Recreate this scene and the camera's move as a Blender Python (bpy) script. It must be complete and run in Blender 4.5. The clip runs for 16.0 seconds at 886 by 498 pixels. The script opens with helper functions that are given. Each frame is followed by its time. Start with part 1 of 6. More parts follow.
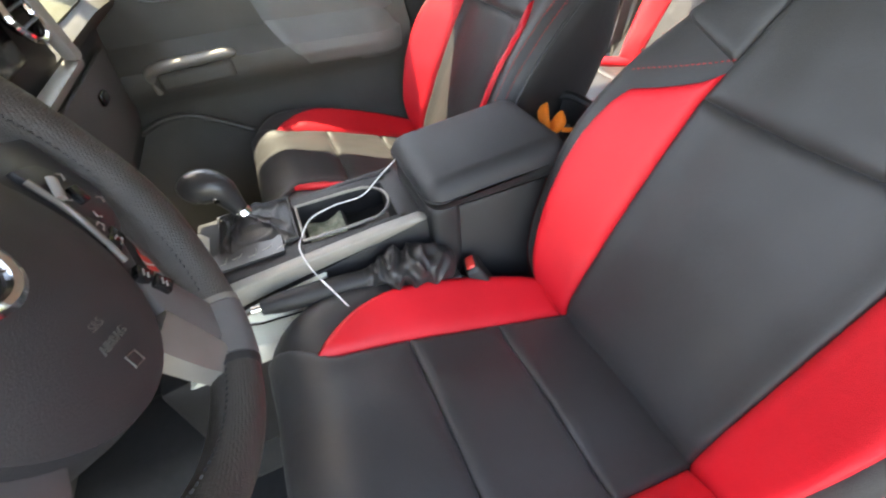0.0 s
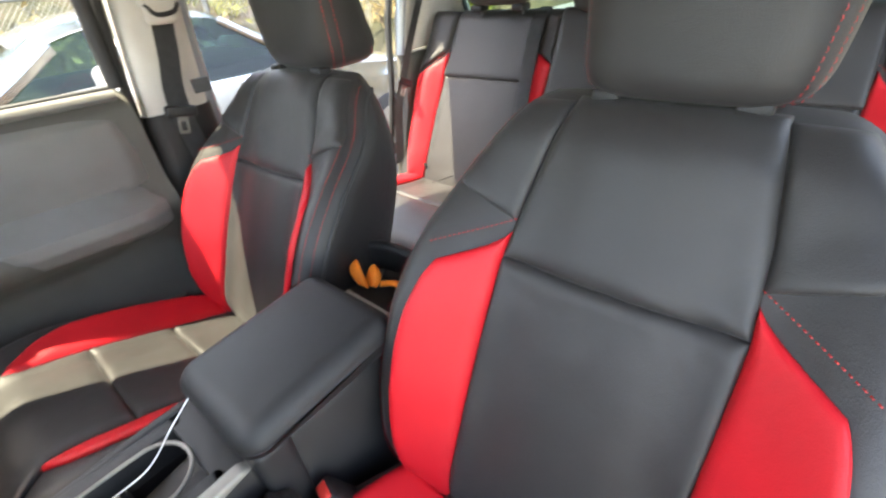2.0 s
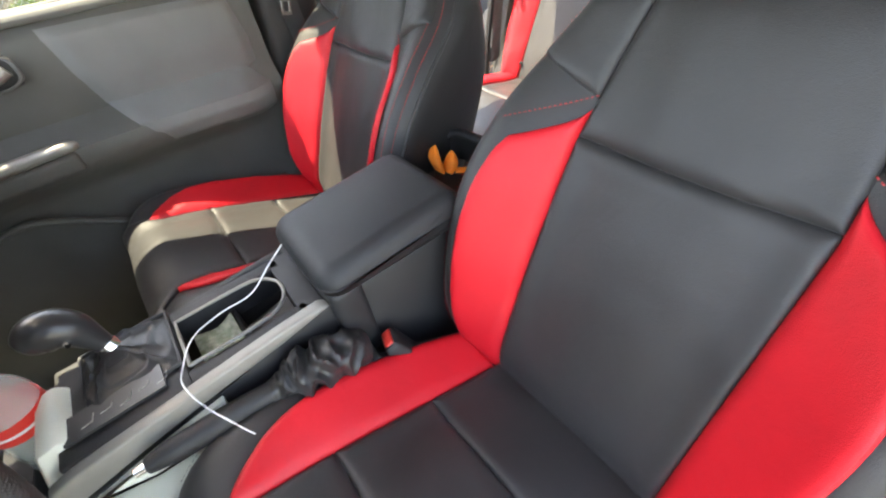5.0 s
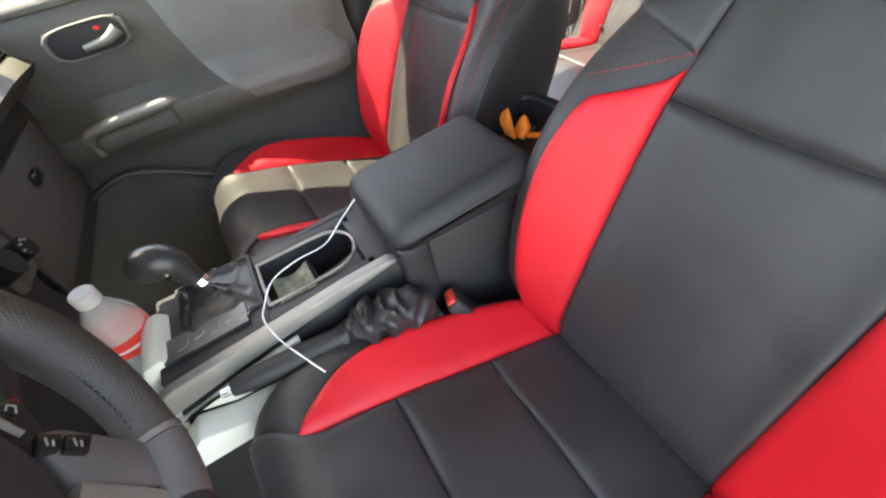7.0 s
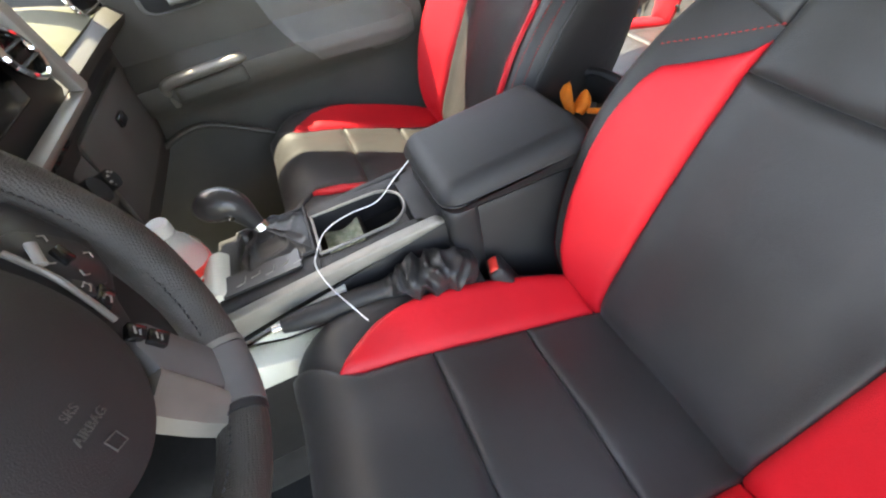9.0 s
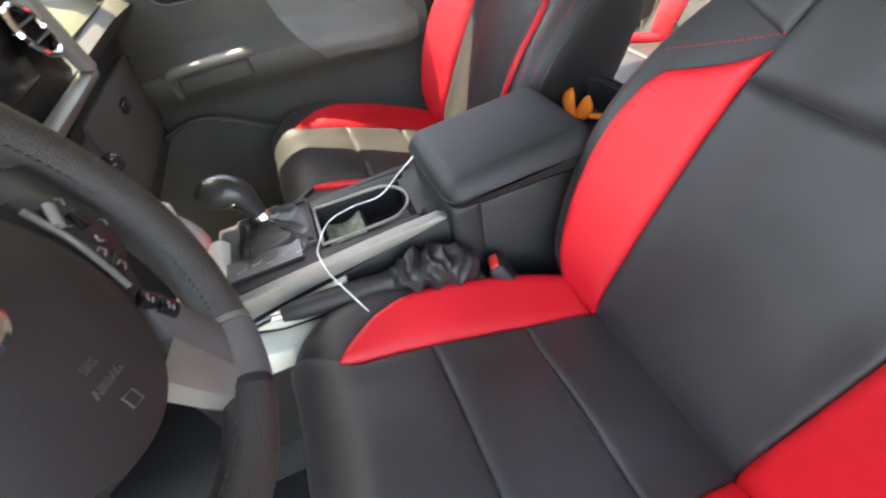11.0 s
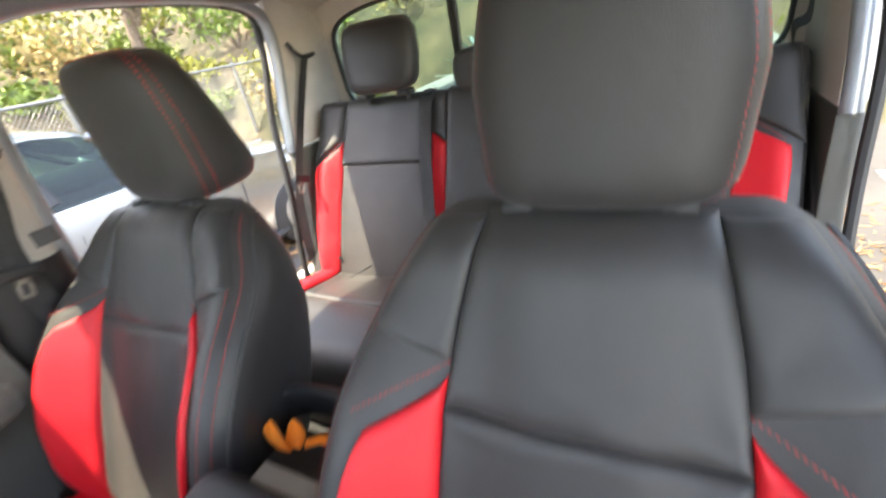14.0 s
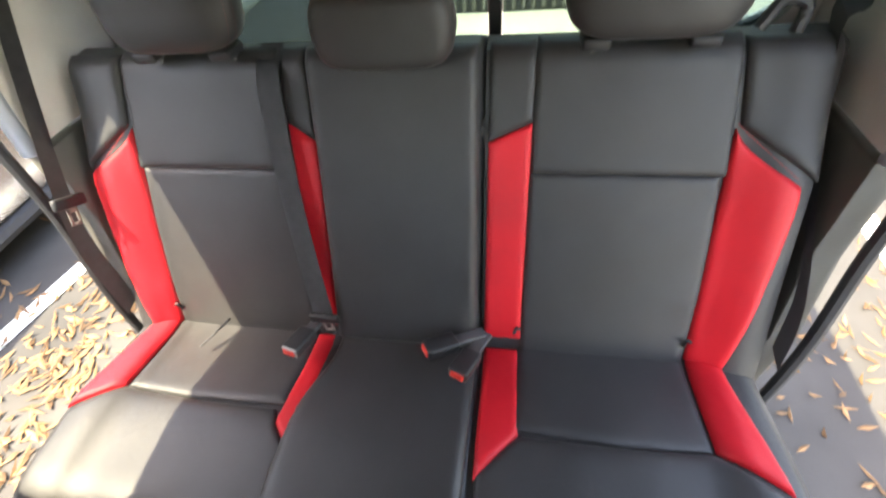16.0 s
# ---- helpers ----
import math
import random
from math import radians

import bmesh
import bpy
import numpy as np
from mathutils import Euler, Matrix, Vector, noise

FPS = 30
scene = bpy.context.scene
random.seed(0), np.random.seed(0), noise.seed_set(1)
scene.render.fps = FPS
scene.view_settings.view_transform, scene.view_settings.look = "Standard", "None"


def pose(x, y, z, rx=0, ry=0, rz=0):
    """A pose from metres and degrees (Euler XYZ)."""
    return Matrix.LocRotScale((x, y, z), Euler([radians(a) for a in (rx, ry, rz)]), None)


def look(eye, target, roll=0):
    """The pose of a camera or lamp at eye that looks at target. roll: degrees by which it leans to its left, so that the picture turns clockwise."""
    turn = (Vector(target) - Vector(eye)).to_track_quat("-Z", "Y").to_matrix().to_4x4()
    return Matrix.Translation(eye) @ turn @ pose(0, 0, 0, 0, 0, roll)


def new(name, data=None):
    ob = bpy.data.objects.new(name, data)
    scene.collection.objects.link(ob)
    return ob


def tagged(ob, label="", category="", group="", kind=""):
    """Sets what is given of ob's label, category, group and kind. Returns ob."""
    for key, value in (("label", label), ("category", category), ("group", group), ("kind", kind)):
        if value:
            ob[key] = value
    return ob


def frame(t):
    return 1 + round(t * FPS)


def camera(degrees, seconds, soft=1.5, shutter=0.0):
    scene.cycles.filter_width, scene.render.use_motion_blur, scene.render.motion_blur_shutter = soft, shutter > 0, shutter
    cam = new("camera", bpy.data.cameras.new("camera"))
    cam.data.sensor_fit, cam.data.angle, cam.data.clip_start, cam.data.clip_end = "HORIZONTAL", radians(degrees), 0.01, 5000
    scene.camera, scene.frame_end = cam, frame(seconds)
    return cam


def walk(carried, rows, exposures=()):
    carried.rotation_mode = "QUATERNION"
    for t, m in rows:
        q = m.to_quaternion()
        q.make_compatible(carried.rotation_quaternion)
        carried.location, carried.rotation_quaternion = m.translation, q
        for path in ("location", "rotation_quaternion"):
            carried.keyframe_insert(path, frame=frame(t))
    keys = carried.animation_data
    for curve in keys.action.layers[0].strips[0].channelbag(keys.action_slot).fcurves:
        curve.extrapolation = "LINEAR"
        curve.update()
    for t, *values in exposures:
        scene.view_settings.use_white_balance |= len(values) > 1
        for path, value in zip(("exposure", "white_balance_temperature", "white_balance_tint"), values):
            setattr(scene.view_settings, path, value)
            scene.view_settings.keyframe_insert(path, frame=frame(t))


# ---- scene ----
cam = camera(92.8, 16.0, soft=2.2, shutter=0.35)
PATH = [
    (0, (-0.313, -0.561, 0.925), (0.173, 0.812, -0.447), -6.0),
    (0.5, (-0.298, -0.55, 0.937), (0.3, 0.826, -0.386), -5.5),
    (1, (-0.274, -0.529, 0.951), (0.521, 0.827, -0.285), -5.2),
    (1.5, (-0.257, -0.5, 0.97), (0.787, 0.767, -0.173), -4.4),
    (2, (-0.208, -0.458, 0.986), (1.029, 0.657, -0.121), -5.9),
    (2.5, (-0.151, -0.419, 1.004), (1.235, 0.526, -0.086), -6.7),
    (3, (-0.095, -0.385, 1.029), (1.352, 0.506, -0.024), -8.3),
    (3.5, (-0.16, -0.41, 1.014), (1.077, 0.63, -0.165), -10.0),
    (4, (-0.205, -0.438, 0.997), (0.823, 0.734, -0.256), -9.7),
    (4.5, (-0.222, -0.476, 0.978), (0.655, 0.767, -0.321), -10.1),
    (5, (-0.225, -0.506, 0.947), (0.537, 0.751, -0.408), -10.5),
    (7.5, (-0.262, -0.508, 0.935), (0.174, 0.844, -0.473), -15.1),
    (8, (-0.272, -0.52, 0.93), (0.1, 0.841, -0.488), -15.7),
    (8.5, (-0.268, -0.523, 0.93), (0.05, 0.846, -0.494), -15.7),
    (10.8, (-0.298, -0.539, 0.921), (-0.012, 0.844, -0.496), -11.7),
    (11, (-0.294, -0.536, 0.921), (0.054, 0.849, -0.48), -11.3),
    (11.5, (-0.287, -0.514, 0.922), (0.284, 0.834, -0.44), -10.1),
    (12, (-0.268, -0.498, 0.931), (0.566, 0.783, -0.359), -9.0),
    (12.5, (-0.257, -0.489, 0.935), (0.798, 0.712, -0.266), -9.0),
    (13, (-0.237, -0.481, 0.941), (1.031, 0.609, -0.156), -9.0),
    (13.3, (-0.227, -0.476, 0.945), (1.151, 0.545, -0.084), -8.9),
    (13.5, (-0.212, -0.47, 0.945), (1.233, 0.518, -0.021), -9.2),
    (14, (-0.094, -0.408, 1.021), (1.446, 0.478, 0.103), -11.6),
    (14.5, (0.215, -0.313, 1.167), (1.906, 0.276, 0.276), -11.2),
    (14.6, (0.256, -0.289, 1.194), (1.903, 0.221, 0.181), -10.4),
    (14.8, (0.35, -0.279, 1.218), (1.838, 0.131, -0.054), -11.0),
    (15, (0.365, -0.278, 1.184), (1.72, 0.152, -0.223), -13.9),
    (15.5, (0.425, -0.231, 1.178), (1.468, 0.12, -0.492), -13.5),
    (16, (0.432, -0.207, 1.164), (1.717, 0.113, -0.335), -7.9),
]
walk(cam, [(t, look(eye, target, roll)) for t, eye, target, roll in PATH], exposures=[(0.0, 4.36, 9400, 15), (13.8, 4.36, 9400, 15), (14.5, 4.48, 9200, 22), (15.0, 4.45, 9200, 20), (16.0, 4.36, 9400, 16)])

# ---- daylight ----
TO_SUN = Vector((-0.27, 0.415, 1.0)).normalized()
world = bpy.data.worlds.new("sky")
scene.world = world
world.use_nodes = True
wn = world.node_tree.nodes
sky = wn.new("ShaderNodeTexSky")
sky.sky_type = "NISHITA"
sky.sun_disc = False
sky.sun_elevation = math.asin(TO_SUN.z)
sky.sun_rotation = math.atan2(TO_SUN.x, TO_SUN.y)
wn["Background"].inputs["Strength"].default_value = 0.15
world.node_tree.links.new(sky.outputs[0], wn["Background"].inputs["Color"])
sun = new("sun", bpy.data.lights.new("sun", "SUN"))
sun.data.energy, sun.data.angle, sun.data.color = 1.35, radians(0.55), (0.90, 1.0, 0.95)
sun.matrix_world = look(TO_SUN * 20, (0, 0, 0))


# ---- materials ----
def material(name, color, rough=0.5, metal=0.0, scale=20.0, vary=0.15, grain=0.0, grain_scale=600.0, cells=False, wrinkle=0.0, coat=0.0, spec=0.5, other=None, mix_scale=3.0, piece=0.0):
    m = bpy.data.materials.new(name)
    m.use_nodes = True
    n, l = m.node_tree.nodes, m.node_tree.links
    b = n["Principled BSDF"]
    b.inputs["Roughness"].default_value, b.inputs["Metallic"].default_value = rough, metal
    b.inputs["Specular IOR Level"].default_value = spec
    b.inputs["Coat Weight"].default_value = coat
    tc = n.new("ShaderNodeTexCoord")
    big = n.new("ShaderNodeTexNoise")
    big.inputs["Scale"].default_value, big.inputs["Detail"].default_value = scale, 6
    l.new(tc.outputs["Object"], big.inputs["Vector"])
    ramp = n.new("ShaderNodeMapRange")
    ramp.inputs["To Min"].default_value, ramp.inputs["To Max"].default_value = 1 - vary, 1 + vary
    ramp.inputs["From Min"].default_value, ramp.inputs["From Max"].default_value = 0.3, 0.7
    l.new(big.outputs["Fac"], ramp.inputs["Value"])
    tint = n.new("ShaderNodeMix")
    tint.data_type, tint.blend_type = "RGBA", "MULTIPLY"
    tint.inputs["Factor"].default_value = 1.0
    tint.inputs["A"].default_value = (*color, 1)
    if other:
        spot = n.new("ShaderNodeTexNoise")
        spot.inputs["Scale"].default_value, spot.inputs["Detail"].default_value = mix_scale, 8
        l.new(tc.outputs["Object"], spot.inputs["Vector"])
        sharp = n.new("ShaderNodeMapRange")
        sharp.inputs["From Min"].default_value, sharp.inputs["From Max"].default_value = 0.42, 0.6
        l.new(spot.outputs["Fac"], sharp.inputs["Value"])
        two = n.new("ShaderNodeMix")
        two.data_type = "RGBA"
        two.inputs["A"].default_value, two.inputs["B"].default_value = (*color, 1), (*other, 1)
        l.new(sharp.outputs["Result"], two.inputs["Factor"])
        l.new(two.outputs["Result"], tint.inputs["A"])
    gain = ramp.outputs["Result"]
    if piece:
        geo = n.new("ShaderNodeNewGeometry")
        rnd = n.new("ShaderNodeMapRange")
        rnd.inputs["To Min"].default_value, rnd.inputs["To Max"].default_value = 1 - piece, 1 + piece
        l.new(geo.outputs["Random Per Island"], rnd.inputs["Value"])
        mul = n.new("ShaderNodeMath")
        mul.operation = "MULTIPLY"
        l.new(gain, mul.inputs[0])
        l.new(rnd.outputs["Result"], mul.inputs[1])
        gain = mul.outputs["Value"]
    l.new(gain, tint.inputs["B"])
    l.new(tint.outputs["Result"], b.inputs["Base Color"])
    rr = n.new("ShaderNodeMapRange")
    rr.inputs["To Min"].default_value, rr.inputs["To Max"].default_value = max(0.02, rough - 0.07), min(1, rough + 0.07)
    l.new(big.outputs["Fac"], rr.inputs["Value"])
    l.new(rr.outputs["Result"], b.inputs["Roughness"])
    last = None
    if wrinkle:
        w = n.new("ShaderNodeTexNoise")
        w.inputs["Scale"].default_value, w.inputs["Detail"].default_value = 26, 3
        w.inputs["Distortion"].default_value = 1.2
        l.new(tc.outputs["Object"], w.inputs["Vector"])
        wb = n.new("ShaderNodeBump")
        wb.inputs["Strength"].default_value, wb.inputs["Distance"].default_value = wrinkle, 0.01
        l.new(w.outputs["Fac"], wb.inputs["Height"])
        last = wb
    if grain:
        g = n.new("ShaderNodeTexVoronoi" if cells else "ShaderNodeTexNoise")
        g.inputs["Scale"].default_value = grain_scale
        if cells:
            g.inputs["Randomness"].default_value = 0.3 if grain > 0.55 else 1.0
        l.new(tc.outputs["Object"], g.inputs["Vector"])
        gb = n.new("ShaderNodeBump")
        gb.inputs["Strength"].default_value, gb.inputs["Distance"].default_value = grain, 0.001
        l.new(g.outputs[0], gb.inputs["Height"])
        if last:
            l.new(last.outputs["Normal"], gb.inputs["Normal"])
        last = gb
    if last:
        l.new(last.outputs["Normal"], b.inputs["Normal"])
    return m


def glass(name, tint=(0.9, 0.95, 0.93), rough=0.0):
    m = bpy.data.materials.new(name)
    m.use_nodes = True
    n, l = m.node_tree.nodes, m.node_tree.links
    n.remove(n["Principled BSDF"])
    clear, gloss, mix, fr = n.new("ShaderNodeBsdfTransparent"), n.new("ShaderNodeBsdfGlossy"), n.new("ShaderNodeMixShader"), n.new("ShaderNodeFresnel")
    clear.inputs["Color"].default_value = (*tint, 1)
    gloss.inputs["Roughness"].default_value = rough
    fr.inputs["IOR"].default_value = 1.45
    l.new(fr.outputs[0], mix.inputs[0])
    l.new(clear.outputs[0], mix.inputs[1])
    l.new(gloss.outputs[0], mix.inputs[2])
    l.new(mix.outputs[0], n["Material Output"].inputs["Surface"])
    return m


BLACK = material("black_leather", (0.0245, 0.0232, 0.023), 0.49, spec=0.42, scale=9, vary=0.16, grain=0.22, grain_scale=950, cells=True, wrinkle=0.07)
RED = material("red_leather", (0.56, 0.011, 0.019), 0.48, spec=0.3, scale=9, vary=0.1, grain=0.22, grain_scale=950, cells=True, wrinkle=0.08)
RIM_LEATHER = material("perforated_leather", (0.052, 0.047, 0.042), 0.45, scale=12, vary=0.2, grain=0.7, grain_scale=520, cells=True)
THREAD = material("red_thread", (0.45, 0.02, 0.02), 0.7, vary=0.2)
DARK_THREAD = material("dark_thread", (0.09, 0.03, 0.03), 0.7, vary=0.2)
PLASTIC = material("black_plastic", (0.017, 0.017, 0.018), 0.5, spec=0.42, scale=14, vary=0.2, grain=0.5, grain_scale=1100)
DOOR_PLASTIC = material("charcoal_plastic", (0.080, 0.076, 0.067), 0.55, scale=8, vary=0.15, grain=0.5, grain_scale=1000)
DOOR_PAD = material("grey_padded_vinyl", (0.15, 0.148, 0.14), 0.6, scale=8, vary=0.12, grain=0.5, grain_scale=900, cells=True)
BLACK.node_tree.nodes["Principled BSDF"].inputs["Sheen Weight"].default_value = 0.05
GLOSSY = material("gloss_black", (0.012, 0.012, 0.013), 0.12, scale=10, vary=0.1)
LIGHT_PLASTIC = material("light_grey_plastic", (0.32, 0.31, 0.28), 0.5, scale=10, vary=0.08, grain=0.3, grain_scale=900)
SILVER = material("satin_silver_trim", (0.25, 0.235, 0.21), 0.5, metal=0.4, scale=40, vary=0.08)
HUB_PAD = material("soft_black_plastic", (0.034, 0.033, 0.034), 0.55, scale=14, vary=0.15, grain=0.35, grain_scale=1100)
SPOKE_GREY = material("satin_grey_trim", (0.16, 0.155, 0.15), 0.45, metal=0.35, scale=40, vary=0.08)
CHROME = material("chrome", (0.8, 0.8, 0.8), 0.08, metal=1.0, scale=30, vary=0.04)
HEADLINER = material("headliner_cloth", (0.66, 0.60, 0.54), 0.9, scale=12, vary=0.07, grain=0.6, grain_scale=700)
PILLAR = material("pillar_trim", (0.52, 0.49, 0.45), 0.6, scale=12, vary=0.07, grain=0.4, grain_scale=900)
CARPET = material("carpet", (0.012, 0.012, 0.013), 0.95, scale=60, vary=0.35, grain=1.0, grain_scale=500)
RUBBER = material("rubber_seal", (0.02, 0.02, 0.021), 0.6, scale=30, vary=0.2)
WEBBING = material("belt_webbing", (0.06, 0.06, 0.062), 0.6, scale=60, vary=0.15, grain=0.6, grain_scale=900)
BUTTON_RED = material("red_plastic_button", (0.7, 0.04, 0.03), 0.4, scale=40, vary=0.08)
WHITE = material("white_cable", (0.75, 0.75, 0.73), 0.45, scale=40, vary=0.06)
PAINT = material("silver_car_paint", (0.29, 0.295, 0.30), 0.24, metal=0.85, scale=5, vary=0.05, coat=0.6)
TRUCK_PAINT = material("grey_truck_paint", (0.32, 0.35, 0.39), 0.38, metal=0.3, scale=5, vary=0.05, coat=0.5)
# pale plastic, lightened further for sunlight that misses the console
PALE_SUNNED = material("pale_plastic_with_sun", (0.7, 0.7, 0.6), 0.5, scale=10, vary=0.08, grain=0.3, grain_scale=900)
SATIN = material("satin_black", (0.03, 0.03, 0.031), 0.33, scale=14, vary=0.15)
BOOT = material("shiny_black_leather", (0.02, 0.0195, 0.02), 0.38, scale=14, vary=0.2, grain=0.3, grain_scale=750, cells=True, wrinkle=0.12)
BEIGE = material("beige_padded_vinyl", (0.085, 0.086, 0.057), 0.7, spec=0.15, scale=9, vary=0.1, grain=0.4, grain_scale=900, cells=True)
BED = material("bed_liner", (0.035, 0.035, 0.037), 0.6, scale=20, vary=0.3, grain=0.7, grain_scale=300)
BOTTLE = material("hazy_clear_plastic", (0.7, 0.75, 0.72), 0.15, scale=30, vary=0.05)
BOTTLE.node_tree.nodes["Principled BSDF"].inputs["Alpha"].default_value = 0.38
CLEAR = glass("clear_glass", (0.92, 0.96, 0.94))
TINTED = glass("tinted_glass", (0.55, 0.66, 0.62))
CAR_GLASS = glass("car_glass", (0.30, 0.44, 0.38))
GROUND = material("asphalt_with_dust", (0.052, 0.047, 0.042), 0.95, scale=1.6, vary=0.3, grain=1.0, grain_scale=90, other=(0.04, 0.037, 0.034), mix_scale=0.9)
SOIL = material("dry_hillside_soil", (0.07, 0.052, 0.028), 0.95, scale=2.5, vary=0.4, grain=1.0, grain_scale=30, other=(0.035, 0.034, 0.015), mix_scale=0.9)
LEAF = material("dry_leaf", (0.20, 0.105, 0.045), 0.8, scale=30, vary=0.2, piece=0.6)
GREEN = material("green_foliage", (0.12, 0.17, 0.03), 0.6, scale=4, vary=0.3, piece=0.5)
YELLOW_GREEN = material("yellow_flowering_shrub", (0.22, 0.21, 0.03), 0.6, scale=4, vary=0.3, piece=0.5)
AGAVE = material("agave_leaf", (0.16, 0.24, 0.22), 0.5, scale=6, vary=0.2, piece=0.25)
STRAW = material("dry_grass", (0.33, 0.24, 0.10), 0.8, scale=4, vary=0.3, piece=0.4)
BARK = material("grey_bark", (0.14, 0.1, 0.075), 0.9, scale=20, vary=0.4, grain=1.0, grain_scale=60)
WIRE = material("galvanised_wire", (0.2, 0.2, 0.19), 0.5, metal=0.6, scale=10, vary=0.1)
ORANGE = material("orange_cloth", (0.8, 0.19, 0.012), 0.8, scale=50, vary=0.15, grain=0.6, grain_scale=700)
PAPER = material("folded_banknote_paper", (0.5, 0.53, 0.42), 0.8, scale=60, vary=0.3, other=(0.3, 0.36, 0.26), mix_scale=90)
LINE_PAINT = material("white_line_paint", (0.75, 0.74, 0.7), 0.8, scale=20, vary=0.12)


# ---- mesh helpers ----
def part(name, bm, mat, parent=None, label="", smooth=True):
    """Link a bmesh, given in world coordinates, as one mesh object under a thing or a part."""
    me = bpy.data.meshes.new(name)
    root = parent
    while root is not None and root.parent is not None:
        root = root.parent
    if root is not None:
        bm.transform(Matrix.Translation(-root.location))
    bmesh.ops.recalc_face_normals(bm, faces=bm.faces)
    for f in bm.faces:
        f.smooth = smooth
    bm.to_mesh(me)
    bm.free()
    me.materials.append(mat)
    ob = new(name, me)
    if smooth:
        me.set_sharp_from_angle(angle=radians(38))
    if parent is not None:
        ob.parent = parent
    if label:
        ob["label"] = label
    return ob


def thing(name, loc, label, category, group="", kind=""):
    ob = new(name)
    ob.location = loc
    ob.empty_display_size = 0.05
    return tagged(ob, label, category, group, kind)


def rbox(x0, x1, y0, y1, z0, z1, r=0.01, seg=3, bm=None):
    """A box with rounded edges."""
    b = bmesh.new()
    bmesh.ops.create_cube(b, size=1)
    for v in b.verts:
        v.co = Vector(((x0 + x1) / 2 + v.co.x * (x1 - x0), (y0 + y1) / 2 + v.co.y * (y1 - y0), (z0 + z1) / 2 + v.co.z * (z1 - z0)))
    if r > 0:
        bmesh.ops.bevel(b, geom=b.edges[:], offset=r, segments=seg, profile=0.5, affect="EDGES")
    return join(bm, b)


def join(bm, b, m=None):
    if m is not None:
        b.transform(m)
    if bm is None:
        return b
    me = bpy.data.meshes.new("tmp")
    b.to_mesh(me)
    b.free()
    bm.from_mesh(me)
    bpy.data.meshes.remove(me)
    return bm


def moved(b, m):
    b.transform(m)
    return b


def grid(fn, nu, nv, bm=None, wrap=False):
    """A patch of nu x nv faces from fn(u, v)."""
    b = bmesh.new() if bm is None else bm
    rows = [[b.verts.new(fn(i / nu, j / nv)) for i in range(nu if wrap else nu + 1)] for j in range(nv + 1)]
    for j in range(nv):
        for i in range(nu):
            k = (i + 1) % nu if wrap else i + 1
            b.faces.new((rows[j][i], rows[j][k], rows[j + 1][k], rows[j + 1][i]))
    return b


def loft(sections, bm=None, cap=True):
    """A closed skin over rings of equal length."""
    b = bmesh.new() if bm is None else bm
    rings = [[b.verts.new(p) for p in ring] for ring in sections]
    n = len(rings[0])
    for a, c in zip(rings, rings[1:]):
        for i in range(n):
            b.faces.new((a[i], a[(i + 1) % n], c[(i + 1) % n], c[i]))
    if cap:
        b.faces.new(rings[0][::-1])
        b.faces.new(rings[-1])
    return b


def smooth_line(pts, n):
    """n + 1 points on a Catmull-Rom line through pts."""
    p = [Vector(q) for q in pts]
    p = [2 * p[0] - p[1]] + p + [2 * p[-1] - p[-2]]
    out = []
    for i in range(n + 1):
        f = i / n * (len(p) - 3)
        k = min(int(f), len(p) - 4)
        t = f - k
        a, b, c, d = p[k:k + 4]
        out.append(0.5 * (2 * b + (c - a) * t + (2 * a - 5 * b + 4 * c - d) * t * t + (3 * b - a - 3 * c + d) * t ** 3))
    return out


def tube(pts, r, sides=10, bm=None, n=0, flat=1.0, up=(0, 0, 1)):
    """A round (or, with flat under 1, oval) rod along a line."""
    pts = smooth_line(pts, n) if n else [Vector(p) for p in pts]
    radii = r if isinstance(r, (list, tuple)) else None
    rings = []
    up = Vector(up)
    for i, p in enumerate(pts):
        d = (pts[min(i + 1, len(pts) - 1)] - pts[max(i - 1, 0)]).normalized()
        a = d.cross(up)
        a = a.normalized() if a.length > 1e-4 else d.orthogonal().normalized()
        c = a.cross(d).normalized()
        if radii:
            f = i / (len(pts) - 1) * (len(radii) - 1)
            k = min(int(f), len(radii) - 2)
            q = radii[k] + (radii[k + 1] - radii[k]) * (f - k)
        else:
            q = r
        rings.append([p + a * math.cos(2 * math.pi * j / sides) * q + c * math.sin(2 * math.pi * j / sides) * q * flat for j in range(sides)])
    return loft(rings, bm)


def prism(outline, depth, axis, bm=None, r=0.0, seg=2):
    """An outline in a plane, drawn out by depth along axis."""
    b = bmesh.new()
    f = b.faces.new([b.verts.new(p) for p in outline])
    ext = bmesh.ops.extrude_face_region(b, geom=[f])
    bmesh.ops.translate(b, verts=[g for g in ext["geom"] if isinstance(g, bmesh.types.BMVert)], vec=Vector(axis).normalized() * depth)
    if r:
        bmesh.ops.bevel(b, geom=b.edges[:], offset=r, segments=seg, profile=0.5, affect="EDGES")
    return join(bm, b)


def clamp(x, a=0.0, b=1.0):
    return max(a, min(b, x))


def ease(x):
    x = clamp(x)
    return x * x * (3 - 2 * x)


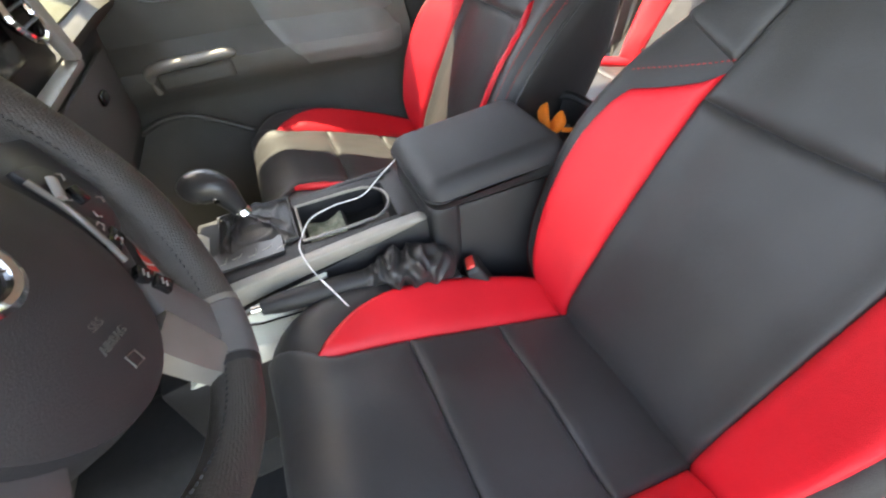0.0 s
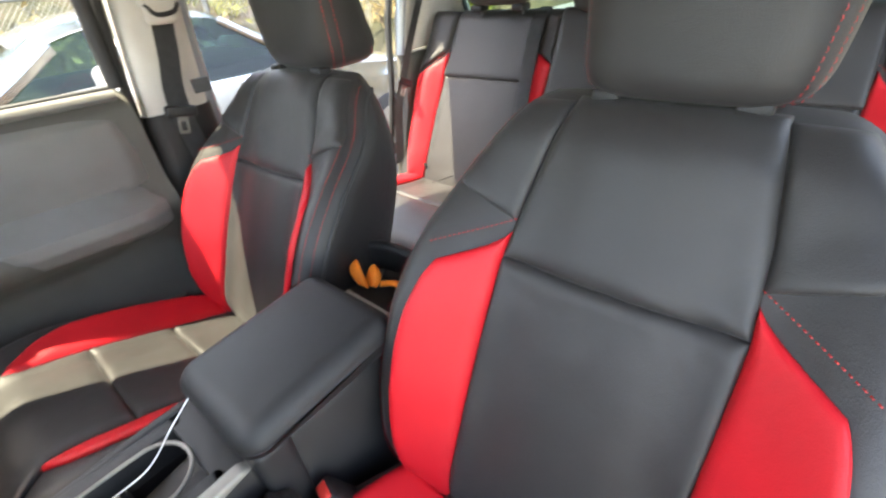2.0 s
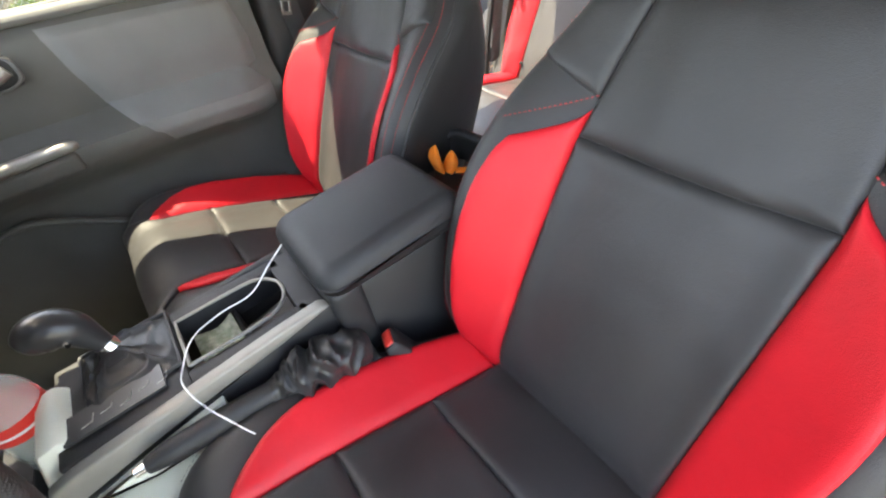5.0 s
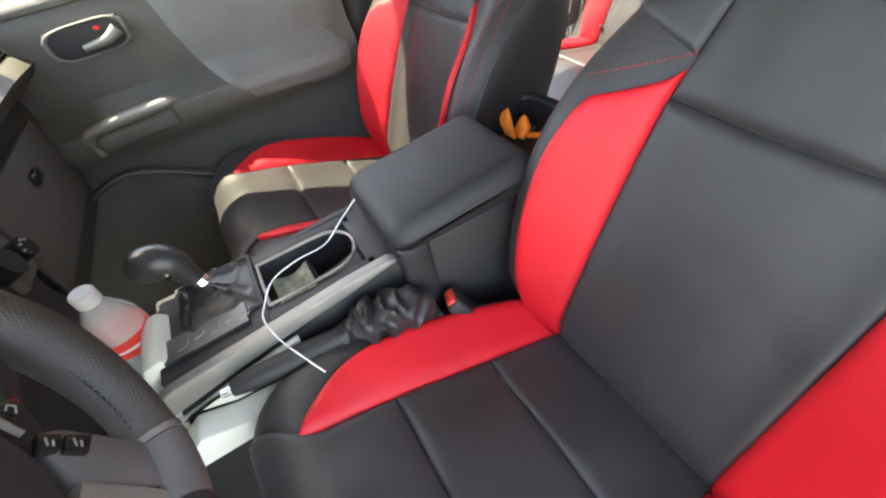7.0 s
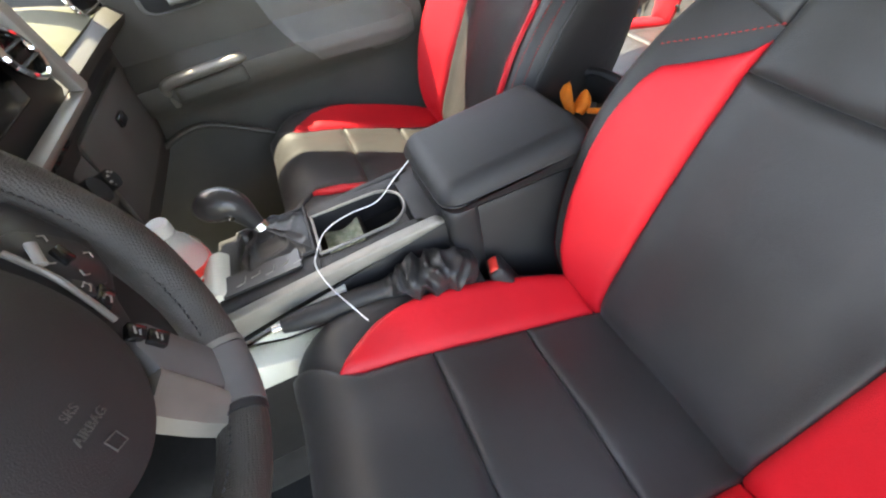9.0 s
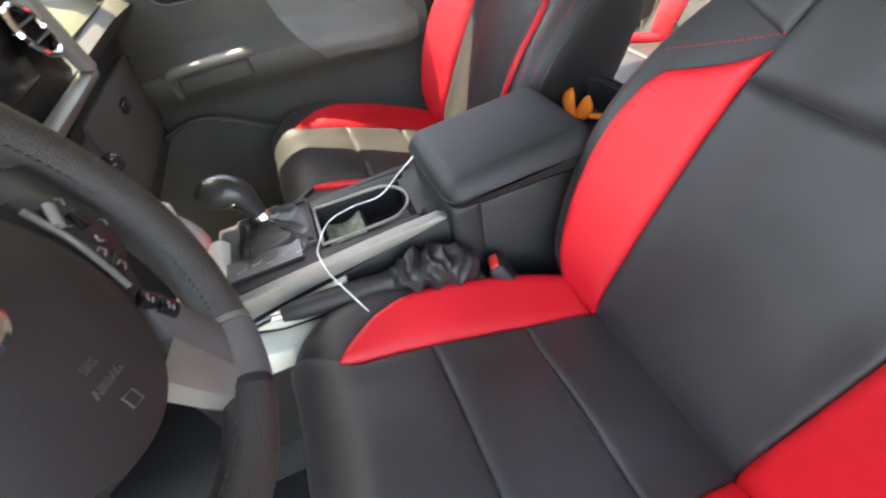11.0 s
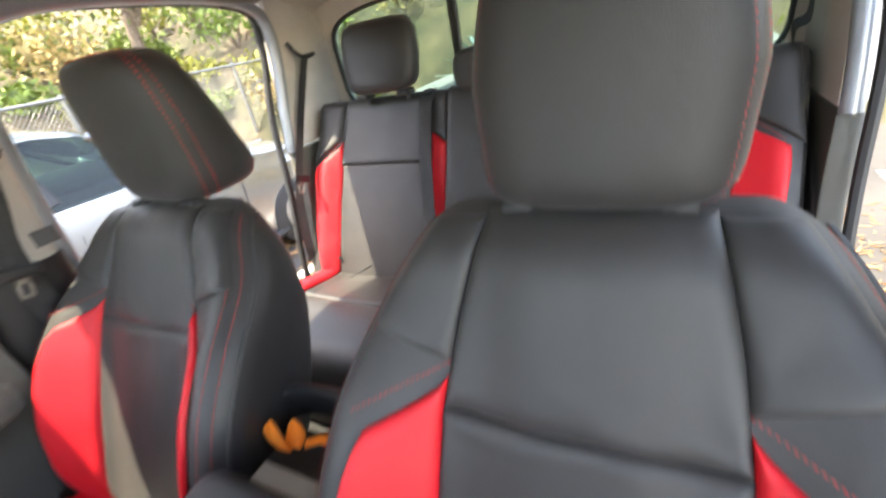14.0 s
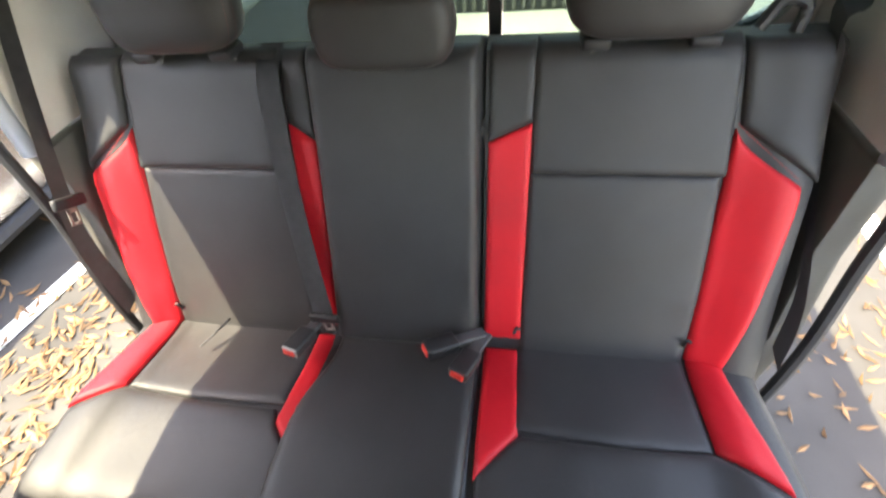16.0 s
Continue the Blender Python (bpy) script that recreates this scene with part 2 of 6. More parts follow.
def lerp_table(rows, x):
    """A smooth line through (x, y) rows."""
    if x <= rows[0][0]:
        return rows[0][1]
    n = len(rows)
    slope = [(rows[min(i + 1, n - 1)][1] - rows[max(i - 1, 0)][1]) / (rows[min(i + 1, n - 1)][0] - rows[max(i - 1, 0)][0]) for i in range(n)]
    for i in range(n - 1):
        (a, p), (b, q) = rows[i], rows[i + 1]
        if x <= b:
            w = b - a
            t = (x - a) / w
            return (2 * t ** 3 - 3 * t * t + 1) * p + (t ** 3 - 2 * t * t + t) * w * slope[i] + (3 * t * t - 2 * t ** 3) * q + (t ** 3 - t * t) * w * slope[i + 1]
    return rows[-1][1]


def linear_table(rows, x):
    if x <= rows[0][0]:
        return rows[0][1]
    for (a, p), (b, q) in zip(rows, rows[1:]):
        if x <= b:
            return p + (q - p) * (x - a) / (b - a)
    return rows[-1][1]


def cover_panel(surface, corner, nu=26, nv=34, puff=0.005, sunk=0.005, soft=0.016, seed=0.0):
    """A stuffed leather panel sewn along its edges. surface(a, b, n): the point n above the foam at (a, b); corner(u, v): the (a, b) of the panel."""
    def at(i, j):
        u, v = 0.5 - 0.5 * math.cos(math.pi * i), 0.5 - 0.5 * math.cos(math.pi * j)
        a, b = corner(u, v)
        wide = abs(corner(1, v)[0] - corner(0, v)[0]) + abs(corner(1, v)[1] - corner(0, v)[1])
        high = abs(corner(u, 1)[1] - corner(u, 0)[1]) + abs(corner(u, 1)[0] - corner(u, 0)[0])
        d = min(u * wide, (1 - u) * wide, v * high, (1 - v) * high)
        k = clamp(d / soft)
        rise = math.sqrt(max(0.0, 1 - (1 - k) ** 2))
        crease = 0.0018 * (noise.noise(Vector((a * 14 + seed, b * 14, seed))) + (1.3 - 0.9 * clamp(d / 0.05)) * noise.noise(Vector((a * 40 + b * 35, b * 70 - a * 30 + seed, 3.0))))
        return surface(a, b, -sunk + (sunk + puff) * rise + crease * rise)
    return grid(at, nu, nv)


def stitches(line, normal, gap=0.006, size=0.0011, length=0.0035):
    """Sewn stitches along a line of points, one small thread after another."""
    b = bmesh.new()
    pts = [Vector(p) for p in line]
    run, nxt = 0.0, 0.0
    for p, q in zip(pts, pts[1:]):
        d = (q - p)
        while nxt <= run + d.length:
            c = p + d * ((nxt - run) / max(d.length, 1e-6))
            t = d.normalized()
            n = normal(c) if callable(normal) else Vector(normal)
            s = t.cross(n).normalized()
            e = [c + t * length * i / 2 + s * size * j + n * (0.0012 if i == 0 else 0.0) for i in (-1, 0, 1) for j in (-0.6, 0.6)]
            vs = [b.verts.new(x) for x in e]
            b.faces.new((vs[0], vs[1], vs[3], vs[2]))
            b.faces.new((vs[2], vs[3], vs[5], vs[4]))
            nxt += gap
        run += d.length
    return b


# ---- truck: setting ----
def structure(name, bm, mat, label, parent=None):
    ob = part(name, bm, mat, parent)
    return tagged(ob, label, name.split("_")[0], kind="structure")


CABIN = 0.70
structure("floor", rbox(-1.15, 1.25, -0.72, 0.72, -0.06, 0.0, 0.01), CARPET, "dark carpeted cabin floor of the truck")
structure("trim_tunnel", rbox(-1.0, 0.5, -0.11, 0.11, 0.0, 0.16, 0.05), CARPET, "carpeted transmission tunnel along the cabin floor")
for side in (-1, 1):
    y0, y1 = sorted((side * 0.66, side * 0.78))
    structure("trim_sill", rbox(-1.0, 1.05, y0, y1, -0.16, 0.05, 0.02), PLASTIC, "black plastic door sill plate along the cabin floor")
structure("trim_rocker", rbox(-1.0, 1.1, -0.86, -0.78, -0.3, 0.0, 0.03), TRUCK_PAINT, "grey painted rocker panel below the open doors")
structure("trim_rocker", rbox(-1.0, 1.1, 0.78, 0.86, -0.3, 0.0, 0.03), TRUCK_PAINT, "grey painted rocker panel below the doors")


def roof_point(u, v, lift=0.0):
    # unseen header and front taper are placed to set where sun reaches the seats
    front = -0.655 + 0.03 * ease((abs(2 * u - 1) - 0.4) / 0.4)
    x = front + (1.36 - front) * v
    half = 0.74 - 0.075 * ease((0.25 - x) / 0.6)
    y = half * (2 * u - 1)
    e = abs(2 * u - 1)
    z = 1.285 - 0.07 * e ** 4 - 0.085 * ease((x - 0.95) / 0.42) - 0.03 * ease((-0.4 - x) / 0.3)
    return Vector((x, y, z + lift))


ceil = grid(lambda u, v: roof_point(u, v), 28, 30)
ob = structure("ceiling", ceil, HEADLINER, "warm grey cloth headliner under the truck roof")
# unseen overhang narrows forward, widens rearward, to place the sun's edge on the seats
skin = grid(lambda u, v: roof_point(u, v, 0.045) + Vector(((v - 0.5) * 0.06, (u - 0.5) * (0.17 - 0.15 * ease((0.55 - v) / 0.5)), 0)), 20, 20)
structure("roof", skin, TRUCK_PAINT, "grey painted steel roof of the truck")


def pillar(pts, wide, thick, mat, label, name="pillar_trim", along=(1, 0, 0)):
    rings = []
    for i, p in enumerate(smooth_line(pts, 10)):
        w = wide[0] + (wide[1] - wide[0]) * i / 10
        ring = []
        for j in range(16):
            a = 2 * math.pi * j / 16
            c, s = math.cos(a), math.sin(a)
            ring.append(p + Vector((math.copysign(abs(c) ** 0.5, c) * w / 2, math.copysign(abs(s) ** 0.5, s) * thick / 2, 0)))
        rings.append(ring)
    return structure(name, loft(rings), mat, label)


for side in (-1, 1):
    pillar([(0.17, side * 0.70, -0.05), (0.17, side * 0.715, 0.4), (0.18, side * 0.715, 0.76)], (0.20, 0.16), 0.09, PLASTIC, "black plastic lower trim of the middle pillar")
    pillar([(0.18, side * 0.712, 0.755), (0.205, side * 0.70, 1.0), (0.235, side * 0.685, 1.23)], (0.145, 0.12), 0.075, PILLAR, "light grey upper trim of the middle pillar")
    pillar([(-1.10, side * 0.74, 0.80), (-0.84, side * 0.70, 1.05), (-0.60, side * 0.66, 1.26)], (0.12, 0.10), 0.07, PILLAR, "light grey trim of the windscreen pillar")
    # rear pillar with the corner beside the rear window
    b = prism([(1.065, side * 0.715, 1.21), (1.045, side * 0.72, 0.95), (1.005, side * 0.72, 0.74), (1.34, side * 0.72, 0.74), (1.34, side * 0.70, 1.20)], 0.05, (0, side, 0), r=0.01)
    structure("pillar_trim", b, PILLAR, "light grey trim of the rear corner pillar")
    b = prism([(1.005, side * 0.722, 0.73), (0.985, side * 0.722, 0.55), (0.93, side * 0.722, 0.36), (0.91, side * 0.722, 0.0), (1.3, side * 0.722, 0.0), (1.3, side * 0.722, 0.73)], 0.05, (0, side, 0), r=0.008)
    structure("trim_lower", b, DOOR_PLASTIC, "black plastic trim behind the rear door opening")
    # rubber seal round the rear door opening, outside the painted jamb
    line = [(0.26, side * 0.76, 0.02), (0.25, side * 0.765, 0.5), (0.28, side * 0.755, 1.0), (0.34, side * 0.735, 1.175), (0.6, side * 0.735, 1.205), (0.97, side * 0.735, 1.18), (1.03, side * 0.745, 1.08), (0.985, side * 0.765, 0.85), (0.955, side * 0.77, 0.6), (0.90, side * 0.77, 0.35), (0.86, side * 0.76, 0.02)]
    structure("trim_seal", tube(line, 0.012, 8, n=70, up=(0, 1, 0)), RUBBER, "black rubber seal round the open rear doorway")
    structure("trim_seal", tube([(-0.98, side * 0.72, 0.84), (-0.80, side * 0.70, 1.06), (-0.55, side * 0.665, 1.2), (0.1, side * 0.68, 1.205), (0.13, side * 0.70, 1.1), (0.10, side * 0.72, 0.8), (0.06, side * 0.725, 0.3), (0.05, side * 0.72, 0.02)], 0.011, 8, n=60, up=(0, 1, 0)), RUBBER, "black rubber seal round the front doorway")
    # painted steel jamb of the rear doorway
    line = [(0.285, side * 0.742, 0.0), (0.275, side * 0.745, 0.7), (0.30, side * 0.73, 1.08), (0.37, side * 0.72, 1.19), (0.65, side * 0.72, 1.215), (0.98, side * 0.72, 1.19), (1.06, side * 0.728, 1.08), (1.025, side * 0.742, 0.85), (1.005, side * 0.745, 0.73)]
    structure("trim_door_frame", tube(line, 0.020, 10, n=60, up=(0, 1, 0)), TRUCK_PAINT, "pale grey painted steel jamb of the rear doorway")

# rear wall below the window, and the window in its opening
structure("wall_rear", rbox(1.26, 1.33, -0.76, 0.76, -0.1, 0.735, 0.01), PLASTIC, "dark trim of the cabin's rear wall")


def rear_frame():
    inner, outer = [], []
    n = 64
    for i in range(n):
        a = 2 * math.pi * i / n
        c, s = math.cos(a), math.sin(a)
        y, z = math.copysign(abs(c) ** 0.42, c), math.copysign(abs(s) ** 0.42, s)
        inner.append(Vector((1.325 - 0.05 * (z * 0.19), y * 0.69, 0.955 + z * 0.19)))
        outer.append(Vector((1.325 - 0.05 * (z * 0.27), y * 0.76, 0.965 + z * 0.265)))
    b = bmesh.new()
    rings = []
    for ring, dx in ((outer, -0.03), (inner, -0.012), (inner, 0.03), (outer, 0.05)):
        rings.append([b.verts.new(p + Vector((dx, 0, 0))) for p in ring])
    for a, c in zip(rings, rings[1:] + rings[:1]):
        for i in range(n):
            b.faces.new((a[i], a[(i + 1) % n], c[(i + 1) % n], c[i]))
    return b, inner


frame_mesh, inner_line = rear_frame()
win = structure("window_1", frame_mesh, PILLAR, "rear window with a sliding middle pane and black bars")
part("seal", tube(inner_line + inner_line[:1], 0.011, 8, up=(1, 0, 0)), RUBBER, win, "black rubber seal")
for y in (0.195, -0.155):
    part("bar", rbox(1.305, 1.335, y - 0.013, y + 0.013, 0.76, 1.15, 0.004), RUBBER, win, "black upright bar between the panes")
for y0, y1 in ((-0.69, -0.17), (-0.14, 0.18), (0.21, 0.69)):
    pane = part("pane", rbox(1.318, 1.322, y0, y1, 0.77, 1.14, 0.0), TINTED, win, smooth=False)
    pane.visible_shadow = False

# windscreen
b = grid(lambda u, v: Vector((-1.12 + 0.52 * v - 0.05 * (1 - (2 * u - 1) ** 2), (2 * u - 1) * (0.74 - 0.06 * v), 0.80 + 0.47 * v)), 14, 8)
pane = structure("window_2", b, CLEAR, "clear sloping windscreen of the truck")
pane.visible_shadow = False
hood = rbox(-2.45, -1.10, -0.88, 0.88, -0.12, 0.76, 0.09, 4)
for v in hood.verts:
    if v.co.z > 0.4:
        v.co.z -= 0.10 * ease((-1.2 - v.co.x) / 1.2) + 0.05 * (abs(v.co.y) / 0.88) ** 4
structure("trim_hood", hood, TRUCK_PAINT, "grey painted engine hood in front of the windscreen")
structure("wall_front", rbox(-1.17, -1.07, -0.76, 0.76, -0.09, 0.795, 0.02), PLASTIC, "dark firewall under the windscreen")


# ---- front seats ----
RECLINE = radians(26.7)
BACK_UP = Vector((math.sin(RECLINE), 0, math.cos(RECLINE)))
BACK_OUT = Vector((-math.cos(RECLINE), 0, math.sin(RECLINE)))
SEAT_HINGE = Vector((0.0, 0, 0.352))
BACK_H = 0.585


def back_half(h):
    return lerp_table([(-0.06, 0.215), (0.05, 0.245), (0.2, 0.262), (0.34, 0.258), (0.45, 0.236), (0.54, 0.196), (0.60, 0.165)], h)


def swell(a, start, soft, wide):
    """A bolster's flank: flat, then straight up to about 1 at start + wide, then levelling off."""
    r = (a - start + math.sqrt((a - start) ** 2 + soft * soft)) / 2 / wide
    return r if r < 0.85 else 0.85 + 0.2 * (1 - math.exp((0.85 - r) / 0.2))


def back_rise(s, h):
    w = back_half(h)
    a = abs(s)
    high = lerp_table([(0.0, 0.035), (0.08, 0.075), (0.25, 0.092), (0.36, 0.068), (0.47, 0.02), (0.6, 0.0)], h)
    n = high * swell(a, 0.112, 0.03, 0.108)
    edge = (a - (w - 0.055)) / 0.055
    if edge > 0:
        n -= 0.06 * (1 - math.sqrt(max(0.0, 1 - min(edge, 1.0) ** 2)))
    n += 0.012 * ease((0.13 - a) / 0.1) * (0.4 + 0.6 * ease(h / 0.2)) - 0.008
    over = clamp((h - 0.50) / 0.09)
    n -= 0.075 * (1 - math.sqrt(max(0.0, 1 - over ** 2)))
    n -= 0.03 * ease((0.04 - h) / 0.10)
    return n


def back_point(s, h, n):
    p = SEAT_HINGE + BACK_UP * h + BACK_OUT * (back_rise(s, h) + n)
    return Vector((p.x, s, p.z))


def centre_half(h):
    return linear_table([(-0.05, 0.130), (0.36, 0.131), (0.45, 0.122), (0.56, 0.102), (0.6, 0.1)], h)


CUSHION_LEN = 0.47


def cushion_rise(t):
    return lerp_table([(-0.06, -0.03), (0.0, 0.0)], t) if t < 0 else 0.0 + t * 0.375 - 0.55 * max(0.0, t - 0.22) ** 2 - 0.10 * (1 - math.sqrt(max(0.0, 1 - clamp((t - 0.365) / 0.105) ** 2)))


def cushion_half(t):
    return lerp_table([(0.0, 0.225), (0.15, 0.248), (0.33, 0.25), (0.42, 0.235), (0.47, 0.21)], t)


def cushion_point(s, t, n):
    a, w = abs(s), cushion_half(t)
    z = cushion_rise(t) + 0.05 * swell(a, 0.122, 0.025, 0.085) * (1 - 0.5 * ease((t - 0.25) / 0.2))
    edge = (a - (w - 0.05)) / 0.05
    if edge > 0:
        z -= 0.06 * (1 - math.sqrt(max(0.0, 1 - min(edge, 1.0) ** 2)))
    z += 0.010 * ease((0.125 - a) / 0.1) - 0.013
    tip = clamp((t - 0.40) / 0.07)
    return Vector((-t + 0.028 * ease((t - 0.25) / 0.22) - 0.012 * tip + n * -0.3 * tip, s, SEAT_HINGE.z + z + n))


def seat_core_back():
    rings = []
    for j in range(46):
        h = -0.07 + (BACK_H + 0.07) * math.sin(math.pi / 2 * j / 45) ** 0.9
        over = 1 - math.sqrt(max(0.0, 1 - clamp((h - 0.50) / 0.085) ** 2))
        w = back_half(h) - 0.04 * over
        front = [back_point(-w * math.cos(math.pi * i / 24), h, -0.006) for i in range(25)]
        edge_n = back_rise(w, h) - 0.006
        deep = 0.165 - 0.02 * ease((h - 0.25) / 0.35) - 0.06 * over
        low = min(edge_n - 0.012, -deep)
        rear = []
        for i in range(1, 32):
            c = math.cos(math.pi * i / 32)
            bulge = 0.095 * (1 - abs(c) ** 0.9) * ease((h + 0.02) / 0.2) * (1 - ease((h - 0.38) / 0.2))
            p = SEAT_HINGE + BACK_UP * h + BACK_OUT * (edge_n - 0.01 + (low - edge_n + 0.01) * (1 - abs(c) ** 3.0) - bulge)
            rear.append(Vector((p.x, w * math.copysign(abs(c) ** 0.45, c) * 0.995, p.z)))
        rings.append(front + rear)
    return loft(rings)


def seat_core_cushion():
    rings = []
    for j in range(25):
        t = -0.05 + (CUSHION_LEN + 0.05) * (0.5 - 0.5 * math.cos(math.pi * j / 24))
        w = cushion_half(t)
        top = [cushion_point(-w * math.cos(math.pi * i / 24), t, -0.006) for i in range(25)]
        low = SEAT_HINGE.z - 0.12 + 0.02 * ease(t / 0.4)
        x = -t + 0.028 * ease((t - 0.25) / 0.22)
        under = [Vector((x, w * 0.97, min(top[-1].z - 0.02, low + 0.07))), Vector((x, w * 0.93, low)), Vector((x, -w * 0.93, low)), Vector((x, -w * 0.97, min(top[0].z - 0.02, low + 0.07)))]
        rings.append(top + under)
    return loft(rings)


def head_point(a, v, cx, cz, half, high, deep, lean, wedge=0.0, taper=0.09, boxy=False):
    """A point of a stuffed head restraint: a round its upright axis, v from -1 to 1 up it."""
    k = 0.0 if abs(v) >= 1 else (1 - abs(v) ** 10) ** 0.3 if boxy else (1 - abs(v) ** 6) ** 0.25
    w = half * (0.06 + 0.94 * k) * (1 - taper * max(0.0, v) ** 1.4 - 0.08 * max(0.0, -v))
    d = deep * (0.05 + 0.95 * k) * (1 - wedge * v)
    c, s = math.cos(a), math.sin(a)
    y = math.copysign(abs(c) ** 0.34, c) * w
    x = math.copysign(abs(s) ** (0.52 if boxy else 0.68), s) * d
    y *= 1 - 0.24 * clamp(x / deep) ** 1.5
    if x < 0:
        x *= 1.0 - 0.15 * (y / half) ** 2
    z = v * high
    return Vector((cx + x + lean * (z + high), y, cz + z))


def head_shape(cx, cz, half, high, deep, lean, wedge=0.0, taper=0.09, boxy=False):
    rings = []
    for j in range(29):
        v = math.sin((-1 + 2 * j / 28) * math.pi / 2)
        rings.append([head_point(2 * math.pi * i / 40, v, cx, cz, half, high, deep, lean, wedge, taper, boxy) for i in range(40)])
    return loft(rings)


def head_seams(parent, shift, mat, label, *size):
    """Two rows of stitches round the front edge of a head restraint."""
    for turn in ((-34, -50) if len(size) > 8 else (-20, -38)):
        line = []
        for i in range(61):
            line.append(head_point(radians(turn), math.sin((-1 + 1.96 * i / 60) * math.pi / 2) * 0.985, *size))
        line += [head_point(radians(turn - (180 + 2 * turn) * i / 40), 0.975, *size) for i in range(1, 40)]
        line += [head_point(radians(-180 - turn), math.sin((0.96 - 1.96 * i / 60) * math.pi / 2) * 0.985, *size) for i in range(61)]
        centre = Vector((size[0] + size[5] * size[3], 0, size[1])) + Vector(shift)
        pts = [p + Vector(shift) for p in line]
        pts = [p + (p - centre).normalized() * 0.0012 for p in pts]
        tagged(part("stitching", stitches(pts, lambda c: (c - centre).normalized(), 0.0075, 0.0014, 0.0048), mat, parent, label), kind="stuff")
    # sewn edge between the side and the top of the cover
    for flip in (1, -1):
        rise = [head_point(radians(90 - flip * (90 - a)), 0.93, *size) + Vector(shift) for a in range(-28, 61, 4)]
        fall = [head_point(radians(90 - flip * 30), 0.93 - 1.7 * i / 24, *size) + Vector(shift) for i in range(1, 25)]
        part("piping", tube(rise + fall, 0.0016, 6), BLACK, parent)


def front_seat(name, label, size, drop=0.0):
    seat = thing(name, (0, 0, 0), label, "car seat", "front seats of the truck")
    back = part("backrest", seat_core_back(), BLACK, seat)
    cushion = part("cushion", seat_core_cushion(), BLACK, seat)
    # middle of the backrest, in two panels
    part("lower_panel", cover_panel(back_point, lambda u, v: ((2 * u - 1) * centre_half(-0.05 + 0.412 * v), -0.05 + 0.412 * v + 0.004 * (2 * u - 1) ** 2), 30, 34, 0.006), BLACK, back)
    part("upper_panel", cover_panel(back_point, lambda u, v: ((2 * u - 1) * centre_half(0.362 + 0.21 * v), 0.362 + 0.21 * v + 0.004 * (2 * u - 1) ** 2 * (1 - v)), 30, 26, 0.006, seed=2.0), BLACK, back)
    for side in (-1, 1):
        def red(u, v):
            h = -0.02 + v * (0.42 - 0.055 * u)
            lim = lerp_table([(-0.05, 0.172), (0.06, 0.202), (0.2, 0.216), (0.30, 0.211), (0.36, 0.190), (0.41, 0.140)], h)
            c = centre_half(h)
            return (side * (c + (max(lim, c + 0.004) - c) * u), h)
        part("bolster_panel", cover_panel(back_point, red, 16, 34, 0.006, seed=side + 5.0), RED, back, "red leather side bolster panel")

        def shoulder(u, v):
            c0 = 0.411 + 0.034 * u
            h = c0 + v * (0.565 - c0)
            c = centre_half(h)
            return (side * (c + (back_half(h) - 0.022 - c) * u), h)
        part("shoulder_panel", cover_panel(back_point, shoulder, 16, 20, 0.004, seed=side + 9.0), BLACK, back)
        line = [back_point(side * (centre_half(0.41) + 0.085 * u), 0.414 - 0.050 * u, 0.003) for u in (i / 12 for i in range(13))]
        tagged(part("stitching", stitches(line, BACK_OUT), THREAD, back, "dark red stitching"), kind="stuff")
        for off in (0.012, 0.026):
            line = [back_point(side * (back_half(h) - off), h, -0.004) for h in (0.02 + 0.54 * i / 50 for i in range(51))]
            tagged(part("stitching", stitches(line, BACK_OUT + Vector((0, side * 0.8, 0))), THREAD, back, "dark red stitching"), kind="stuff")
        # piping along the edge of the backrest
        line = [back_point(side * (back_half(h) - 0.004), h, -0.010) for h in (0.0 + 0.56 * i / 40 for i in range(41))]
        part("piping", tube(line, 0.004, 6), BLACK, back)

        def red_low(u, v):
            t = 0.0 + 0.395 * v
            lim = lerp_table([(-0.05, 0.19), (0.05, 0.205), (0.2, 0.208), (0.3, 0.19), (0.36, 0.165), (0.40, 0.137)], t)
            return (side * (0.133 + (max(lim, 0.136) - 0.133) * u), t)
        part("cushion_bolster", cover_panel(cushion_point, red_low, 14, 34, 0.006, seed=side + 14.0), RED, cushion, "red leather bolster panel")
        line = [cushion_point(side * (cushion_half(t) - 0.02), t, -0.003) for t in (0.03 + 0.40 * i / 40 for i in range(41))]
        tagged(part("stitching", stitches(line, (0, side * 0.3, 0.9)), DARK_THREAD, cushion, "dark stitching"), kind="stuff")
    for k, (t0, t1) in enumerate(((-0.03, 0.118), (0.118, 0.256), (0.256, 0.462))):
        part("cushion_panel", cover_panel(cushion_point, lambda u, v: ((2 * u - 1) * (0.133 + (0.05 * ease((t0 + (t1 - t0) * v - 0.36) / 0.1))), t0 + (t1 - t0) * v), 26, 18, 0.006, seed=20.0 + k), BLACK, cushion)
    # head restraint on two posts
    head = part("head_restraint", moved(head_shape(*size), Matrix.Translation((0, -0.006, 0))), BLACK, seat)
    head_seams(head, (0, -0.006, 0), THREAD, "red stitching", *size)
    for side in (-1, 1):
        post = part("post", tube([(0.305, side * 0.07, 0.82), (0.325, side * 0.07, 0.90)], 0.0065, 12), CHROME, seat, "chrome head restraint post")
        part("collar", rbox(0.275, 0.305, side * 0.07 - 0.016, side * 0.07 + 0.016, 0.842, 0.858, 0.005), PLASTIC, post, "black plastic collar")
    cushion.location.z -= drop
    part("seat_base", rbox(-0.36, 0.02, -0.20, 0.20, 0.06, 0.25, 0.03), PLASTIC, seat, "black plastic seat base")
